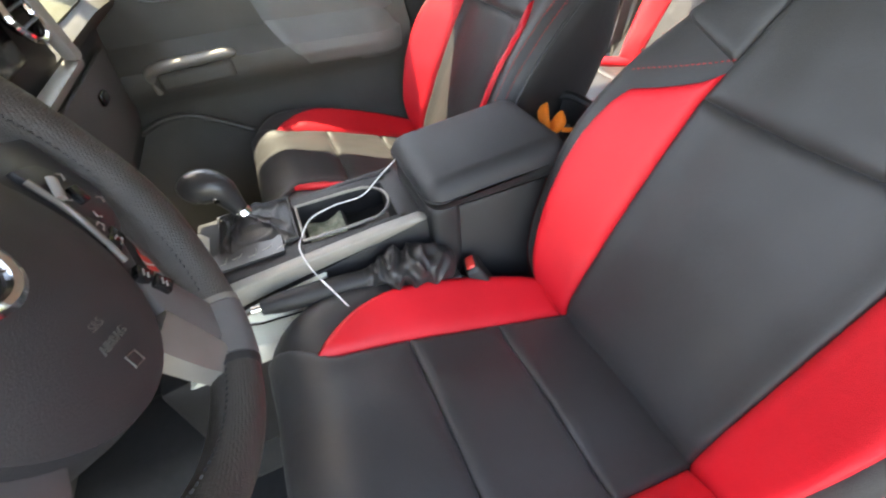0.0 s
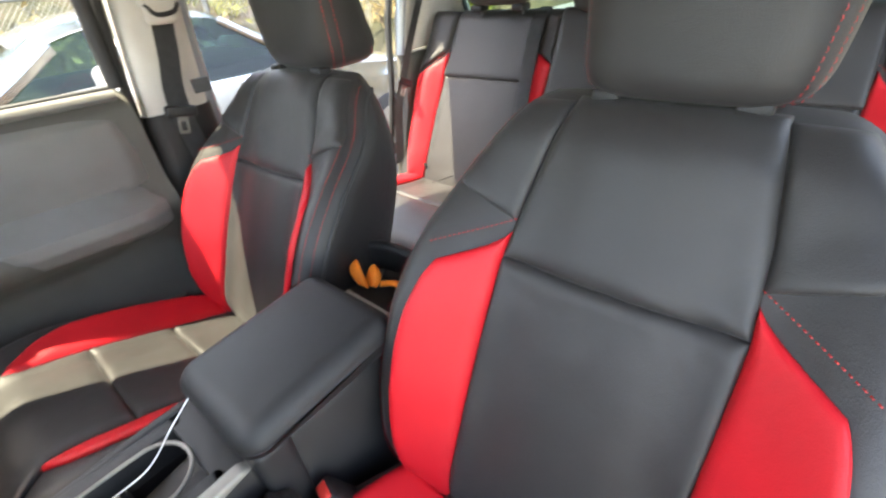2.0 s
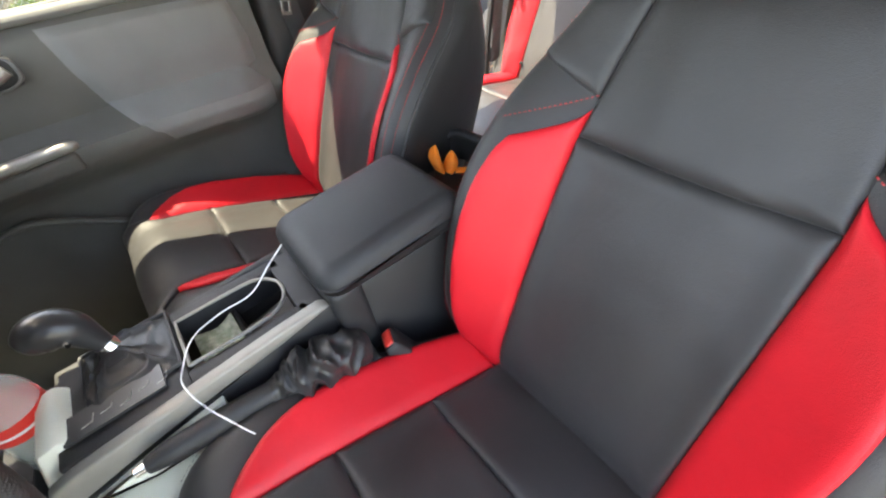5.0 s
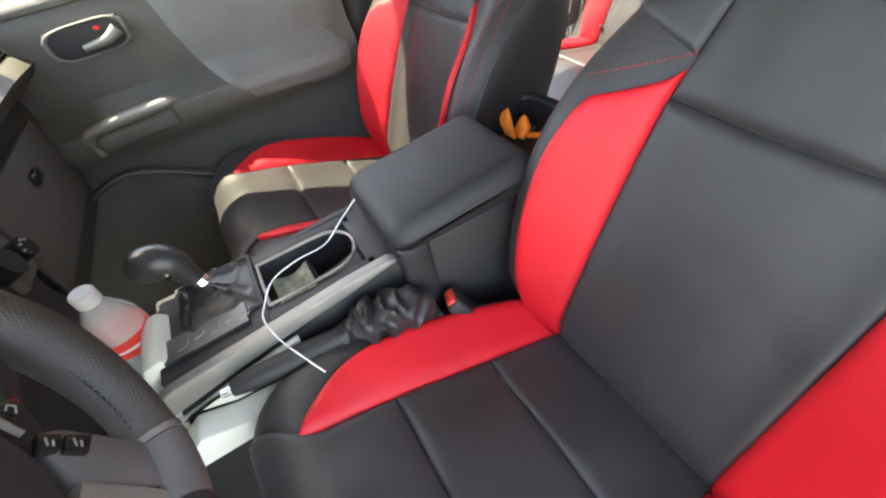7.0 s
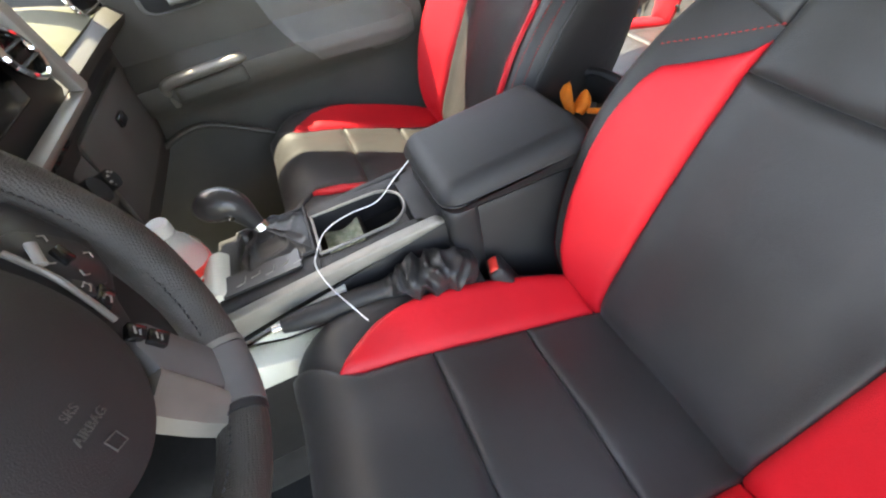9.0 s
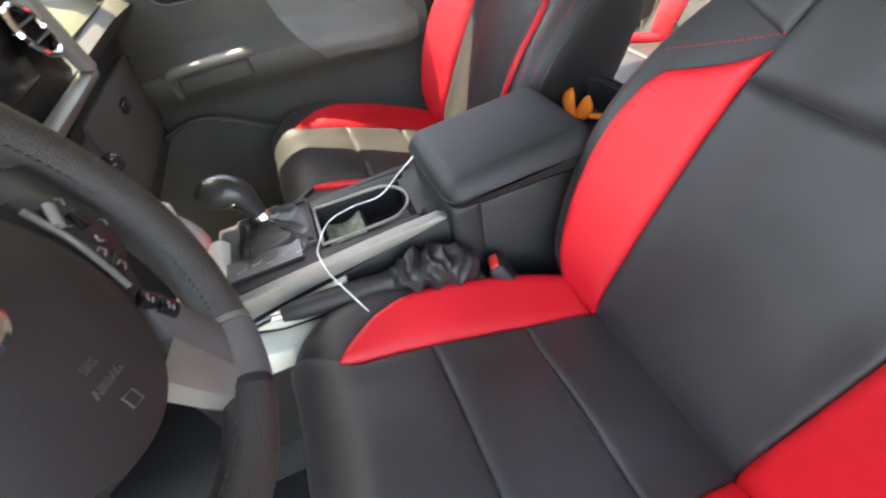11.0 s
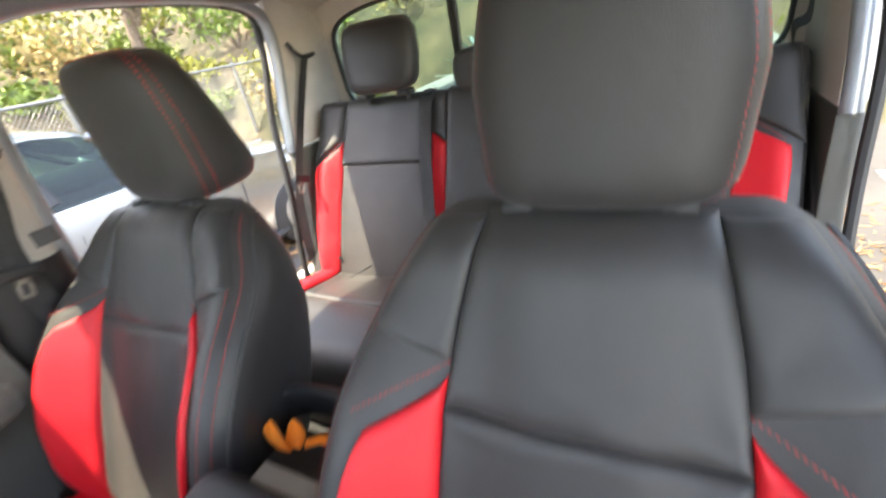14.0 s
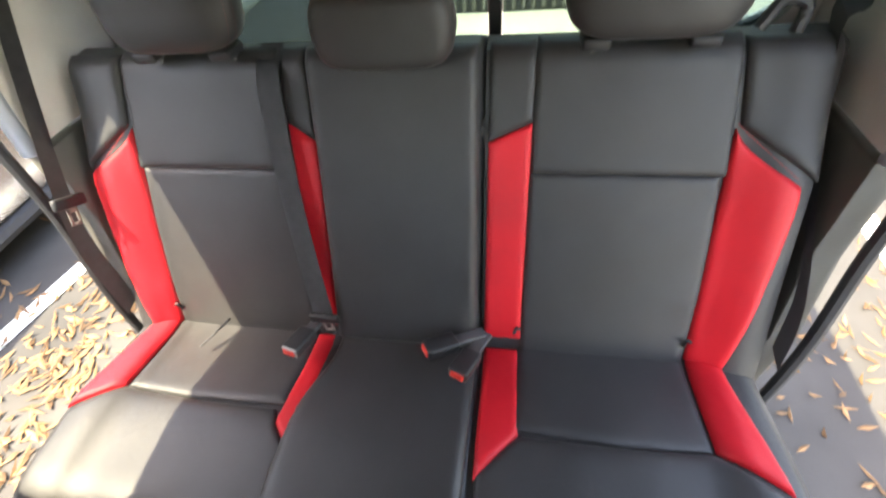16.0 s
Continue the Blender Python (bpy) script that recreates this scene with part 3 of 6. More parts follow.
    for side in (-1, 1):
        part("rail", rbox(-0.42, 0.08, side * 0.17 - 0.02, side * 0.17 + 0.02, 0.0, 0.06, 0.006), PLASTIC, seat, "black steel seat rail")
    return seat


driver = front_seat("front_seat", "black and red leather driver seat with red stitching", (0.338, 0.960, 0.120, 0.113, 0.086, 0.12, 0.0, 0.22, True))
passenger = front_seat("front_seat", "black and red leather passenger seat with sunlit outer side", (0.364, 0.967, 0.121, 0.122, 0.076, -0.24, 0.32), 0.012)
driver.location = (0, -0.356, 0)
passenger.location = (0.03, 0.36, -0.012)


# ---- rear bench ----
REAR_LEAN = radians(27.0)
REAR_UP = Vector((math.sin(REAR_LEAN), 0, math.cos(REAR_LEAN)))
REAR_OUT = Vector((-math.cos(REAR_LEAN), 0, math.sin(REAR_LEAN)))
REAR_HINGE = Vector((0.895, 0, 0.335))


def rear_back(y, h, n):
    """The rear backrests' foam, seen as one wide surface."""
    a = abs(y)
    r = 0.034 * ease((a - 0.56) / 0.10) * (1 - 0.6 * ease((h - 0.33) / 0.16))
    edge = (a - 0.675) / 0.035
    if edge > 0:
        r -= 0.05 * (1 - math.sqrt(max(0.0, 1 - min(edge, 1) ** 2)))
    over = clamp((h - 0.548) / 0.05)
    r -= 0.05 * (1 - math.sqrt(max(0.0, 1 - over ** 2)))
    r -= 0.006 * math.sin(clamp(h / 0.55) * math.pi)
    p = REAR_HINGE + REAR_UP * h + REAR_OUT * (r + n)
    return Vector((p.x, y, p.z))


def rear_seat(y, t, n):
    """The rear cushions' foam: t metres forward of the backrest."""
    a = abs(y)
    z = 0.0 + 0.045 * ease(t / 0.28) + 0.02 * ease((a - 0.55) / 0.07)
    edge = (a - 0.66) / 0.05
    if edge > 0:
        z -= 0.06 * (1 - math.sqrt(max(0.0, 1 - min(edge, 1) ** 2)))
    front = clamp((t - 0.37) / 0.09)
    z -= 0.10 * (1 - math.sqrt(max(0.0, 1 - front ** 2)))
    return Vector((0.895 - t, y, 0.31 + z + n))


def bench_block(fn, y0, y1, a0, a1, inward, name, parent):
    """Foam block under the covers, closed behind."""
    b = grid(lambda u, v: fn(y0 + (y1 - y0) * u, a0 + (a1 - a0) * v, -0.006), 30, 24)
    back = grid(lambda u, v: fn(y0 + (y1 - y0) * u, a0 + (a1 - a0) * v, -0.006) + inward * (0.3 + 0.7 * min(1.0, 6 * min(u, 1 - u, v, 1 - v))), 30, 24)
    b = join(b, back)
    bmesh.ops.remove_doubles(b, verts=b.verts, dist=0.0005)
    edge = [e for e in b.edges if e.is_boundary]
    bmesh.ops.bridge_loops(b, edges=edge)
    return part(name, b, BLACK, parent)


def rear_head(y, half, high, cz, cx, deep, parent, posts=True):
    head = part("head_restraint", moved(head_shape(cx, cz, half, high, deep, 0.18), Matrix.Translation((0, y, 0))), BLACK, parent)
    head_seams(head, (0, y, 0), DARK_THREAD, "dark red stitching", cx, cz, half, high, deep, 0.18)
    for side in (-1, 1):
        if posts:
            post = part("post", tube([(cx + 0.0, y + side * 0.078, cz - high - 0.05), (cx + 0.02, y + side * 0.078, cz - high + 0.02)], 0.006, 10), SATIN, parent, "dark steel head restraint post")
            part("collar", rbox(cx - 0.035, cx + 0.02, y + side * 0.078 - 0.022, y + side * 0.078 + 0.022, cz - high - 0.016, cz - high + 0.003, 0.006), PLASTIC, post, "black plastic collar")
    return head


def rear_part_cushion(seat, side, inner):
    """The outer place of the bench: side 1 towards the passenger side."""
    back = bench_block(rear_back, side * inner, side * 0.71, -0.06, 0.598, -REAR_OUT * 0.12, "backrest", seat)
    cush = bench_block(rear_seat, side * inner, side * 0.71, -0.05, 0.46, Vector((0, 0, -0.12)), "cushion", seat)
    ci, co = 0.216, 0.577 + 0.011 * side
    turn_t = 0.235 if side > 0 else 0.205

    def col(u, v, a, b, lo, hi):
        return (side * (a + (b - a) * u), lo + (hi - lo) * v)
    part("lower_panel", cover_panel(rear_back, lambda u, v: col(u, v, ci + 0.02, co - 0.005 + 0.008 * math.sin(math.pi * v), -0.03, 0.360), 26, 30, 0.004, 0.003, 0.012, seed=31.0 + side), BLACK, back)
    part("upper_panel", cover_panel(rear_back, lambda u, v: col(u, v, ci + 0.02, co + 0.003 - 0.02 * v, 0.360, 0.593), 26, 20, 0.004, 0.003, 0.012, seed=33.0 + side), BLACK, back)

    def red_outer(u, v):
        h = -0.02 + v * (0.4626 - 0.09 * u)
        lim = lerp_table([(-0.05, 0.612), (0.1, 0.643), (0.27, 0.660), (0.345, 0.660), (0.375, 0.648), (0.45, 0.592)], h) + 0.019 + 0.009 * side
        return (side * (co + (lim - co) * u), h)
    part("bolster_panel", cover_panel(rear_back, red_outer, 16, 30, 0.006, seed=35.0 + side), RED, back, "red leather outer panel")

    def outer_top(u, v):
        c0 = 0.446 - 0.090 * u
        return (side * (co + 0.006 - 0.02 * v + (0.692 - co) * u), c0 + (0.583 - c0) * v)
    part("shoulder_panel", cover_panel(rear_back, outer_top, 14, 16, 0.005, seed=37.0 + side), BLACK, back)
    line = [rear_back(side * (co + (0.660 - co) * u), 0.449 - 0.085 * u, 0.004) for u in (i / 14 for i in range(15))]
    tagged(part("stitching", stitches(line, REAR_OUT), THREAD, back, "red stitching"), kind="stuff")
    part("inner_panel", cover_panel(rear_back, lambda u, v: col(u, v, inner + 0.006, ci + 0.018, 0.0, 0.417 + 0.034 * u), 10, 28, 0.004, 0.003, 0.012, seed=39.0 + side), RED, back, "red leather inner strip")
    part("inner_shoulder", cover_panel(rear_back, lambda u, v: (side * (inner + 0.006 + (ci + 0.012 - inner) * u), 0.419 + 0.034 * u + v * (0.169 - 0.034 * u)), 10, 14, 0.004, 0.003, 0.012, seed=41.0 + side), BLACK, back)
    line = [rear_back(side * (inner + 0.01 + (ci - inner) * u), 0.420 + 0.034 * u, 0.004) for u in (i / 10 for i in range(11))]
    tagged(part("stitching", stitches(line, REAR_OUT), DARK_THREAD, back, "dark stitching"), kind="stuff")
    for y in (ci + 0.005, co - 0.01):
        clip = tube([rear_back(side * y, 0.018, 0.006), rear_back(side * (y + 0.004), 0.034, 0.012), rear_back(side * (y + 0.012), 0.03, 0.008)], 0.0035, 8, n=8)
        part("clip", clip, PLASTIC, back, "small black cover hook")

    # cushion covers
    part("seat_panel", cover_panel(rear_seat, lambda u, v: col(u, v, ci + 0.01, co, -0.02, 0.197 + 0.006 * math.sin(math.pi * u)), 24, 20, 0.006, seed=43.0 + side), BLACK, cush)

    def front_panel(u, v):
        y = inner + 0.012 + (co + 0.08 - inner - 0.012) * u
        t0 = linear_table([(inner, 0.295), (ci + 0.018, turn_t), (ci + 0.032, 0.205), (0.4, 0.205), (co, 0.199), (co + 0.08, 0.262)], y)
        return (side * y, t0 + v * (0.452 - t0))
    part("front_panel", cover_panel(rear_seat, front_panel, 26, 18, 0.006, seed=45.0 + side), BLACK, cush)

    def red_seat(u, v):
        t = 0.0 + v * (0.197 + 0.062 * u)
        return (side * (co + 0.005 + (0.055 + 0.035 * v) * u), t)
    part("cushion_bolster", cover_panel(rear_seat, red_seat, 14, 22, 0.006, seed=47.0 + side), RED, cush, "red leather outer panel")

    def red_inner(u, v):
        t = 0.01 + v * (0.283 - (0.293 - turn_t) * u)
        return (side * (inner + 0.008 + (ci + 0.018 - inner - 0.008) * u), t)
    part("cushion_strip", cover_panel(rear_seat, red_inner, 10, 22, 0.006, seed=49.0 + side), RED, cush, "red leather inner strip")
    rear_head(side * 0.40, 0.136, 0.106, 0.974, 1.150, 0.062, seat)
    return back, cush


narrow = thing("rear_seat", (0.9, -0.4, 0.0), "black and red leather narrow rear seat section", "car seat", "rear seats of the truck")
rear_part_cushion(narrow, -1, 0.150)
wide = thing("rear_seat", (0.9, 0.3, 0.0), "black and red leather wide rear seat with middle place", "car seat", "rear seats of the truck")
rear_part_cushion(wide, 1, 0.175)


def mid_back(y, h, n):
    p = rear_back(y, h, n + 0.02)
    e = (abs(y - 0.0185) - 0.1415) / 0.025
    if e > 0:
        p -= REAR_OUT * 0.035 * (1 - math.sqrt(max(0.0, 1 - min(e, 1) ** 2)))
    return p


def mid_seat(y, t, n):
    p = rear_seat(y, t, n + 0.010)
    e = (abs(y - 0.0285) - 0.1565) / 0.025
    if e > 0:
        p.z -= 0.02 * (1 - math.sqrt(max(0.0, 1 - min(e, 1) ** 2)))
    return p


mb = bench_block(mid_back, -0.148, 0.185, -0.05, 0.598, -REAR_OUT * 0.12, "middle_backrest", wide)
part("middle_panel", cover_panel(mid_back, lambda u, v: (-0.141 + 0.319 * u, -0.02 + 0.605 * v), 26, 36, 0.006, soft=0.02, seed=51.0), BLACK, mb)
mc = bench_block(mid_seat, -0.148, 0.225, -0.04, 0.46, Vector((0, 0, -0.12)), "middle_cushion", wide)
part("middle_seat_panel", cover_panel(mid_seat, lambda u, v: (-0.143 + (0.313 + 0.05 * ease((v - 0.1) / 0.5)) * u, 0.0 + 0.455 * v), 26, 30, 0.006, soft=0.02, seed=53.0), BLACK, mc)
rear_head(0.012, 0.120, 0.056, 0.903, 1.11, 0.048, wide, posts=False)
structure("trim_shelf", rbox(1.1, 1.27, -0.70, 0.70, 0.2, 0.735, 0.02), PLASTIC, "black trim behind the rear backrests")
structure("trim_riser", rbox(0.5, 0.9, -0.66, 0.66, 0.0, 0.2, 0.02), PLASTIC, "black plastic storage box under the rear seats")


# ---- centre console ----
console = thing("centre_console", (-0.2, 0.0, 0.1), "black plastic centre console with silver trim and armrest", "console")
part("body", prism([(-0.62, -0.10, 0.12), (0.22, -0.10, 0.12), (0.22, -0.10, 0.46), (0.19, -0.10, 0.50), (0.075, -0.10, 0.50), (0.06, -0.10, 0.538), (-0.135, -0.10, 0.538), (-0.15, -0.10, 0.43), (-0.30, -0.10, 0.40), (-0.50, -0.10, 0.39), (-0.62, -0.10, 0.37)], 0.20, (0, 1, 0), r=0.012), PLASTIC, console)
lid = part("armrest_lid", rbox(-0.17, 0.068, -0.116, 0.078, 0.538, 0.602, 0.029, 6), PLASTIC, console, "black leather-grained armrest lid")
for v in lid.data.vertices:
    w = v.co + console.location
    if w.z > 0.57:
        v.co.z += 0.008 * math.sin(math.pi * clamp((w.y + 0.116) / 0.194)) - 0.016 * ease((-0.06 - w.x) / 0.11)
part("post_cover", rbox(-0.165, -0.115, -0.106, 0.06, 0.40, 0.55, 0.012), PLASTIC, console)
# shift panel with a well for the cups: four strips round the hole, floor below
part("panel_front", rbox(-0.498, -0.348, -0.076, 0.088, 0.490, 0.516, 0.004), PLASTIC, console)
part("panel_near", rbox(-0.350, -0.185, -0.076, -0.046, 0.470, 0.518, 0.003), PLASTIC, console)
part("panel_far", rbox(-0.350, -0.185, 0.052, 0.076, 0.470, 0.518, 0.003), PLASTIC, console)
part("panel_rear", rbox(-0.200, -0.160, -0.076, 0.088, 0.470, 0.518, 0.003), PLASTIC, console)
part("cup_well", rbox(-0.35, -0.19, -0.05, 0.055, 0.405, 0.425, 0.004), PLASTIC, console, "dark cup holder floor")
part("well_wall", rbox(-0.278, -0.272, -0.048, 0.053, 0.42, 0.485, 0.002), PLASTIC, console)
ring = [(-0.344, -0.043, 0.521), (-0.344, 0.049, 0.521), (-0.26, 0.049, 0.521)] + [(-0.245 + 0.045 * math.sin(a), 0.003 + 0.046 * math.cos(a), 0.521) for a in (math.pi * i / 12 for i in range(1, 12))] + [(-0.26, -0.043, 0.521), (-0.344, -0.043, 0.521)]
part("cup_ring", tube(ring, 0.0026, 8), SILVER, console, "silver ring round the cup holders")
for y0, y1, name in ((-0.092, -0.073, "near_trim"), (0.074, 0.088, "far_trim")):
    b = prism([(-0.508, y0, 0.468), (-0.520, y0, 0.474), (-0.524, y0, 0.490), (-0.515, y0, 0.504), (-0.49, y0, 0.512), (-0.36, y0, 0.5225), (-0.24, y0, 0.532), (-0.175, y0, 0.534), (-0.163, y0, 0.526), (-0.24, y0, 0.512), (-0.36, y0, 0.496), (-0.44, y0, 0.482)], y1 - y0, (0, 1, 0), r=0.004, seg=3)
    if name == "far_trim":
        b.transform(Matrix.Translation((0, 0, -0.012)))
    part("trim_strip", b, SILVER if name == "near_trim" else PLASTIC, console, "satin silver side trim" if name == "near_trim" else "black far edge of the panel")
part("side_skirt", prism([(-0.52, -0.088, 0.38), (-0.12, -0.088, 0.40), (-0.14, -0.088, 0.525), (-0.20, -0.088, 0.520), (-0.36, -0.088, 0.488), (-0.505, -0.088, 0.462)], 0.02, (0, 1, 0), r=0.004), PLASTIC, console)
# cap, side panel and ledge carry the missing sunlight in their colour
part("front_cap", prism([(-0.545, -0.05, 0.36), (-0.545, -0.05, 0.45), (-0.515, -0.05, 0.525), (-0.49, -0.05, 0.530), (-0.475, -0.05, 0.51), (-0.49, -0.05, 0.36)], 0.10, (0, 1, 0), r=0.008), PALE_SUNNED, console, "pale grey plastic cap, colour lightened as if sunlit")
part("lower_side", prism([(-0.54, -0.096, 0.43), (-0.49, -0.096, 0.462), (-0.44, -0.096, 0.442), (-0.375, -0.096, 0.436), (-0.335, -0.096, 0.452), (-0.33, -0.096, 0.490), (-0.42, -0.096, 0.476), (-0.51, -0.096, 0.456), (-0.545, -0.096, 0.46)][::-1], 0.012, (0, 1, 0), r=0.002), PALE_SUNNED, console, "pale grey lower side panel, colour lightened as if sunlit")
part("lower_shelf", prism([(-0.56, -0.135, 0.40), (-0.49, -0.135, 0.455), (-0.44, -0.135, 0.438), (-0.375, -0.135, 0.432), (-0.335, -0.135, 0.448), (-0.33, -0.135, 0.40)], 0.042, (0, 1, 0), r=0.004), PALE_SUNNED, console, "pale grey ledge under the hand brake, lightened as if sunlit")
part("gate", prism([(-0.488, -0.052, 0.517), (-0.488, -0.012, 0.517), (-0.375, -0.012, 0.5185), (-0.375, -0.052, 0.5185)], 0.004, (0, 0, 1)), SATIN, console, "satin black shift gate with position marks")
gate = console.children[-1]
for i in range(5):
    x = -0.468 + 0.021 * i
    part("mark", tube([(x, -0.042 + 0.006 * (i % 2), 0.5224), (x + 0.012, -0.040 + 0.006 * (i % 2), 0.5226), (x + 0.014, -0.028, 0.5228)], 0.0006, 6), LIGHT_PLASTIC, gate)
part("tray", prism([(0.07, -0.09, 0.50), (0.19, -0.09, 0.50), (0.19, -0.09, 0.508), (0.07, -0.09, 0.508)], 0.18, (0, 1, 0), r=0.002), PLASTIC, console)
rim = [(0.075, -0.085, 0.53), (0.075, 0.12, 0.53), (0.10, 0.14, 0.53), (0.20, 0.13, 0.54), (0.235, 0.09, 0.545), (0.235, -0.06, 0.54), (0.20, -0.095, 0.535), (0.10, -0.10, 0.53), (0.075, -0.085, 0.53)]
part("tray_rim", tube(rim, 0.009, 8, n=60), PLASTIC, console, "raised rim of the rear cup tray")
part("tray_wall", grid(lambda u, v: smooth_line(rim, 60)[min(60, round(u * 60))] - Vector((0, 0, 0.06 * v)), 60, 3), PLASTIC, console)


# ---- gear lever, hand brake and their boots ----
def boot(fn_line, widths, folds, seed):
    """A gathered leather boot: a loose sleeve with folds along a line."""
    pts = smooth_line(fn_line, 64)
    rings = []
    for i, p in enumerate(pts):
        f = i / 64
        d = (pts[min(i + 1, 64)] - pts[max(i - 1, 0)]).normalized()
        a = d.cross(Vector((0, 1, 0)))
        a = a.normalized() if a.length > 0.05 else Vector((1, 0, 0))
        b = d.cross(a).normalized()
        w = linear_table(widths, f)
        ring = []
        for j in range(48):
            q = 2 * math.pi * j / 48
            n = 0.55 - 2.4 * abs(noise.noise(Vector((math.cos(q) * 0.9 + seed, math.sin(q) * 0.9 + f * 2.0, f * folds * 0.75)))) + 0.2 * math.sin(f * folds * 3.2 + 2.0 * math.sin(q + seed))
            r = w * (1 + 0.36 * n * math.sin(math.pi * clamp(f * 1.05 + 0.02)) ** 0.5)
            ring.append(p + a * math.cos(q) * r + b * math.sin(q) * r)
        rings.append(ring)
    return loft(rings)


lever = thing("gear_lever", (-0.42, 0.03, 0.515), "black gear knob with chrome collar and leather boot", "gear lever")


def boot_mound(u, v):
    """A square leather skirt gathered up to the lever's collar, with creases running to the corners."""
    q = 2 * math.pi * u
    c, k = math.cos(q), math.sin(q)
    r = 1 - v
    x = -0.408 + 0.056 * math.copysign(abs(c) ** 0.4, c) * r - 0.012 * v
    y = 0.028 + 0.057 * math.copysign(abs(k) ** 0.4, k) * r + 0.032 * v
    crease = 1 - abs(math.sin(3.5 * q + 2.2 * v + 0.8 * math.sin(2 * q)))
    across = 1 - abs(math.sin(9.0 * v + 1.3 * math.sin(3 * q)))
    lift = 0.006 * crease ** 2 + 0.004 * across ** 2 + 0.004 * noise.noise(Vector((x * 45, y * 45, 2)))
    return Vector((x, y, 0.517 + 0.017 * v ** 0.8 + lift * math.sin(math.pi * min(1.0, v * 1.05 + 0.08))))


part("boot", grid(boot_mound, 84, 30, wrap=True), BOOT, lever, "creased black leather boot")
part("boot_frame", tube([(-0.464, -0.030, 0.517), (-0.464, 0.086, 0.517), (-0.352, 0.086, 0.519), (-0.352, -0.028, 0.519), (-0.464, -0.030, 0.517)], 0.0035, 6), PLASTIC, lever)
part("collar", tube([(-0.417, 0.059, 0.518), (-0.423, 0.064, 0.536)], [0.0155, 0.0135], 18), CHROME, lever, "chrome collar")
part("stem", tube([(-0.422, 0.063, 0.532), (-0.428, 0.067, 0.548)], [0.012, 0.0135], 16), SATIN, lever)
part("knob", tube([(-0.424, 0.065, 0.538), (-0.430, 0.069, 0.554), (-0.438, 0.074, 0.571), (-0.452, 0.078, 0.582), (-0.469, 0.080, 0.583), (-0.483, 0.081, 0.576), (-0.490, 0.081, 0.570)], [0.0125, 0.017, 0.023, 0.0265, 0.0265, 0.020, 0.003], 24, n=26), SATIN, lever, "smooth black gear knob")
part("button", tube([(-0.447, 0.054, 0.570), (-0.446, 0.050, 0.569)], [0.005, 0.004], 12), CHROME, lever, "small button on the knob")

brake = thing("hand_brake", (-0.3, -0.125, 0.45), "black hand brake lever with gathered leather boot", "hand brake")
part("grip", tube([(-0.425, -0.118, 0.492), (-0.40, -0.119, 0.491), (-0.36, -0.120, 0.488), (-0.31, -0.121, 0.484), (-0.275, -0.122, 0.480)], [0.010, 0.0145, 0.016, 0.0155, 0.0145], 18, n=16), PLASTIC, brake, "black grip")
part("release_button", tube([(-0.438, -0.1175, 0.493), (-0.424, -0.118, 0.492)], [0.006, 0.0065], 12), CHROME, brake, "chrome release button")
part("boot", boot([(-0.282, -0.122, 0.482), (-0.255, -0.124, 0.480), (-0.225, -0.126, 0.478), (-0.185, -0.126, 0.470), (-0.155, -0.124, 0.455)], [(0, 0.015), (0.15, 0.019), (0.35, 0.030), (0.6, 0.034), (0.85, 0.030), (1, 0.026)], 10.0, 7.0), BOOT, brake, "gathered black leather boot")
part("slot_plate", rbox(-0.30, -0.14, -0.15, -0.098, 0.425, 0.445, 0.004), PLASTIC, brake)

cable = smooth_line([(-0.155, 0.035, 0.572), (-0.20, 0.020, 0.552), (-0.24, 0.004, 0.535), (-0.285, -0.006, 0.540), (-0.325, -0.028, 0.545), (-0.348, -0.060, 0.538), (-0.352, -0.088, 0.541), (-0.345, -0.115, 0.524), (-0.328, -0.145, 0.502), (-0.314, -0.165, 0.480), (-0.298, -0.182, 0.452)], 60)
tagged(part("charging_cable", tube(cable, 0.0010, 8), WHITE), "thin white charging cable looped over the console", "cable")
note = grid(lambda u, v: Vector((-0.338 + 0.060 * u, -0.012 + 0.058 * v - 0.012 * u, 0.474 + 0.016 * u + 0.006 * math.sin(5 * u + 2 * v) + 0.006 * v)), 14, 10)
bmesh.ops.solidify(note, geom=note.faces[:], thickness=0.002)
tagged(part("folded_paper", note, PAPER), "folded pale green paper slip in the cup holder", "paper")
b = rbox(-0.335, -0.31, -0.155, -0.130, 0.44, 0.462, 0.004)
tagged(part("cable_plug", b, PLASTIC), "small black plug on the cable end", "plug")


# ---- orange cloth in the rear tray ----
cloth = thing("orange_glove", (0.16, 0.06, 0.51), "orange cloth work glove stuffed in the tray", "glove")


def finger(base, tip, wide, bend, seed):
    pts = smooth_line([base, (Vector(base) + Vector(tip)) / 2 + Vector(bend), tip], 14)
    rings = []
    for i, p in enumerate(pts):
        f = i / 14
        w = wide * (max(0.01, 1 - f ** 2.6)) ** 0.8 * (0.85 + 0.3 * math.sin(math.pi * f))
        rings.append([p + Vector((0.35 * w * math.sin(q), w * math.cos(q), 0.15 * w * math.sin(q + 1) + 0.002 * math.sin(3 * q + seed))) for q in (2 * math.pi * k / 16 for k in range(16))])
    return loft(rings)


part("flap", finger((0.150, 0.072, 0.515), (0.160, 0.088, 0.556), 0.0185, (-0.004, 0.004, 0), 1), ORANGE, cloth)
part("flap", finger((0.158, 0.058, 0.515), (0.178, 0.062, 0.545), 0.016, (0.006, 0, 0), 2), ORANGE, cloth)
part("cuff", tube([(0.16, 0.03, 0.526), (0.172, 0.005, 0.530), (0.165, -0.02, 0.526), (0.14, -0.03, 0.522)], 0.008, 10, n=14, flat=0.5), ORANGE, cloth)
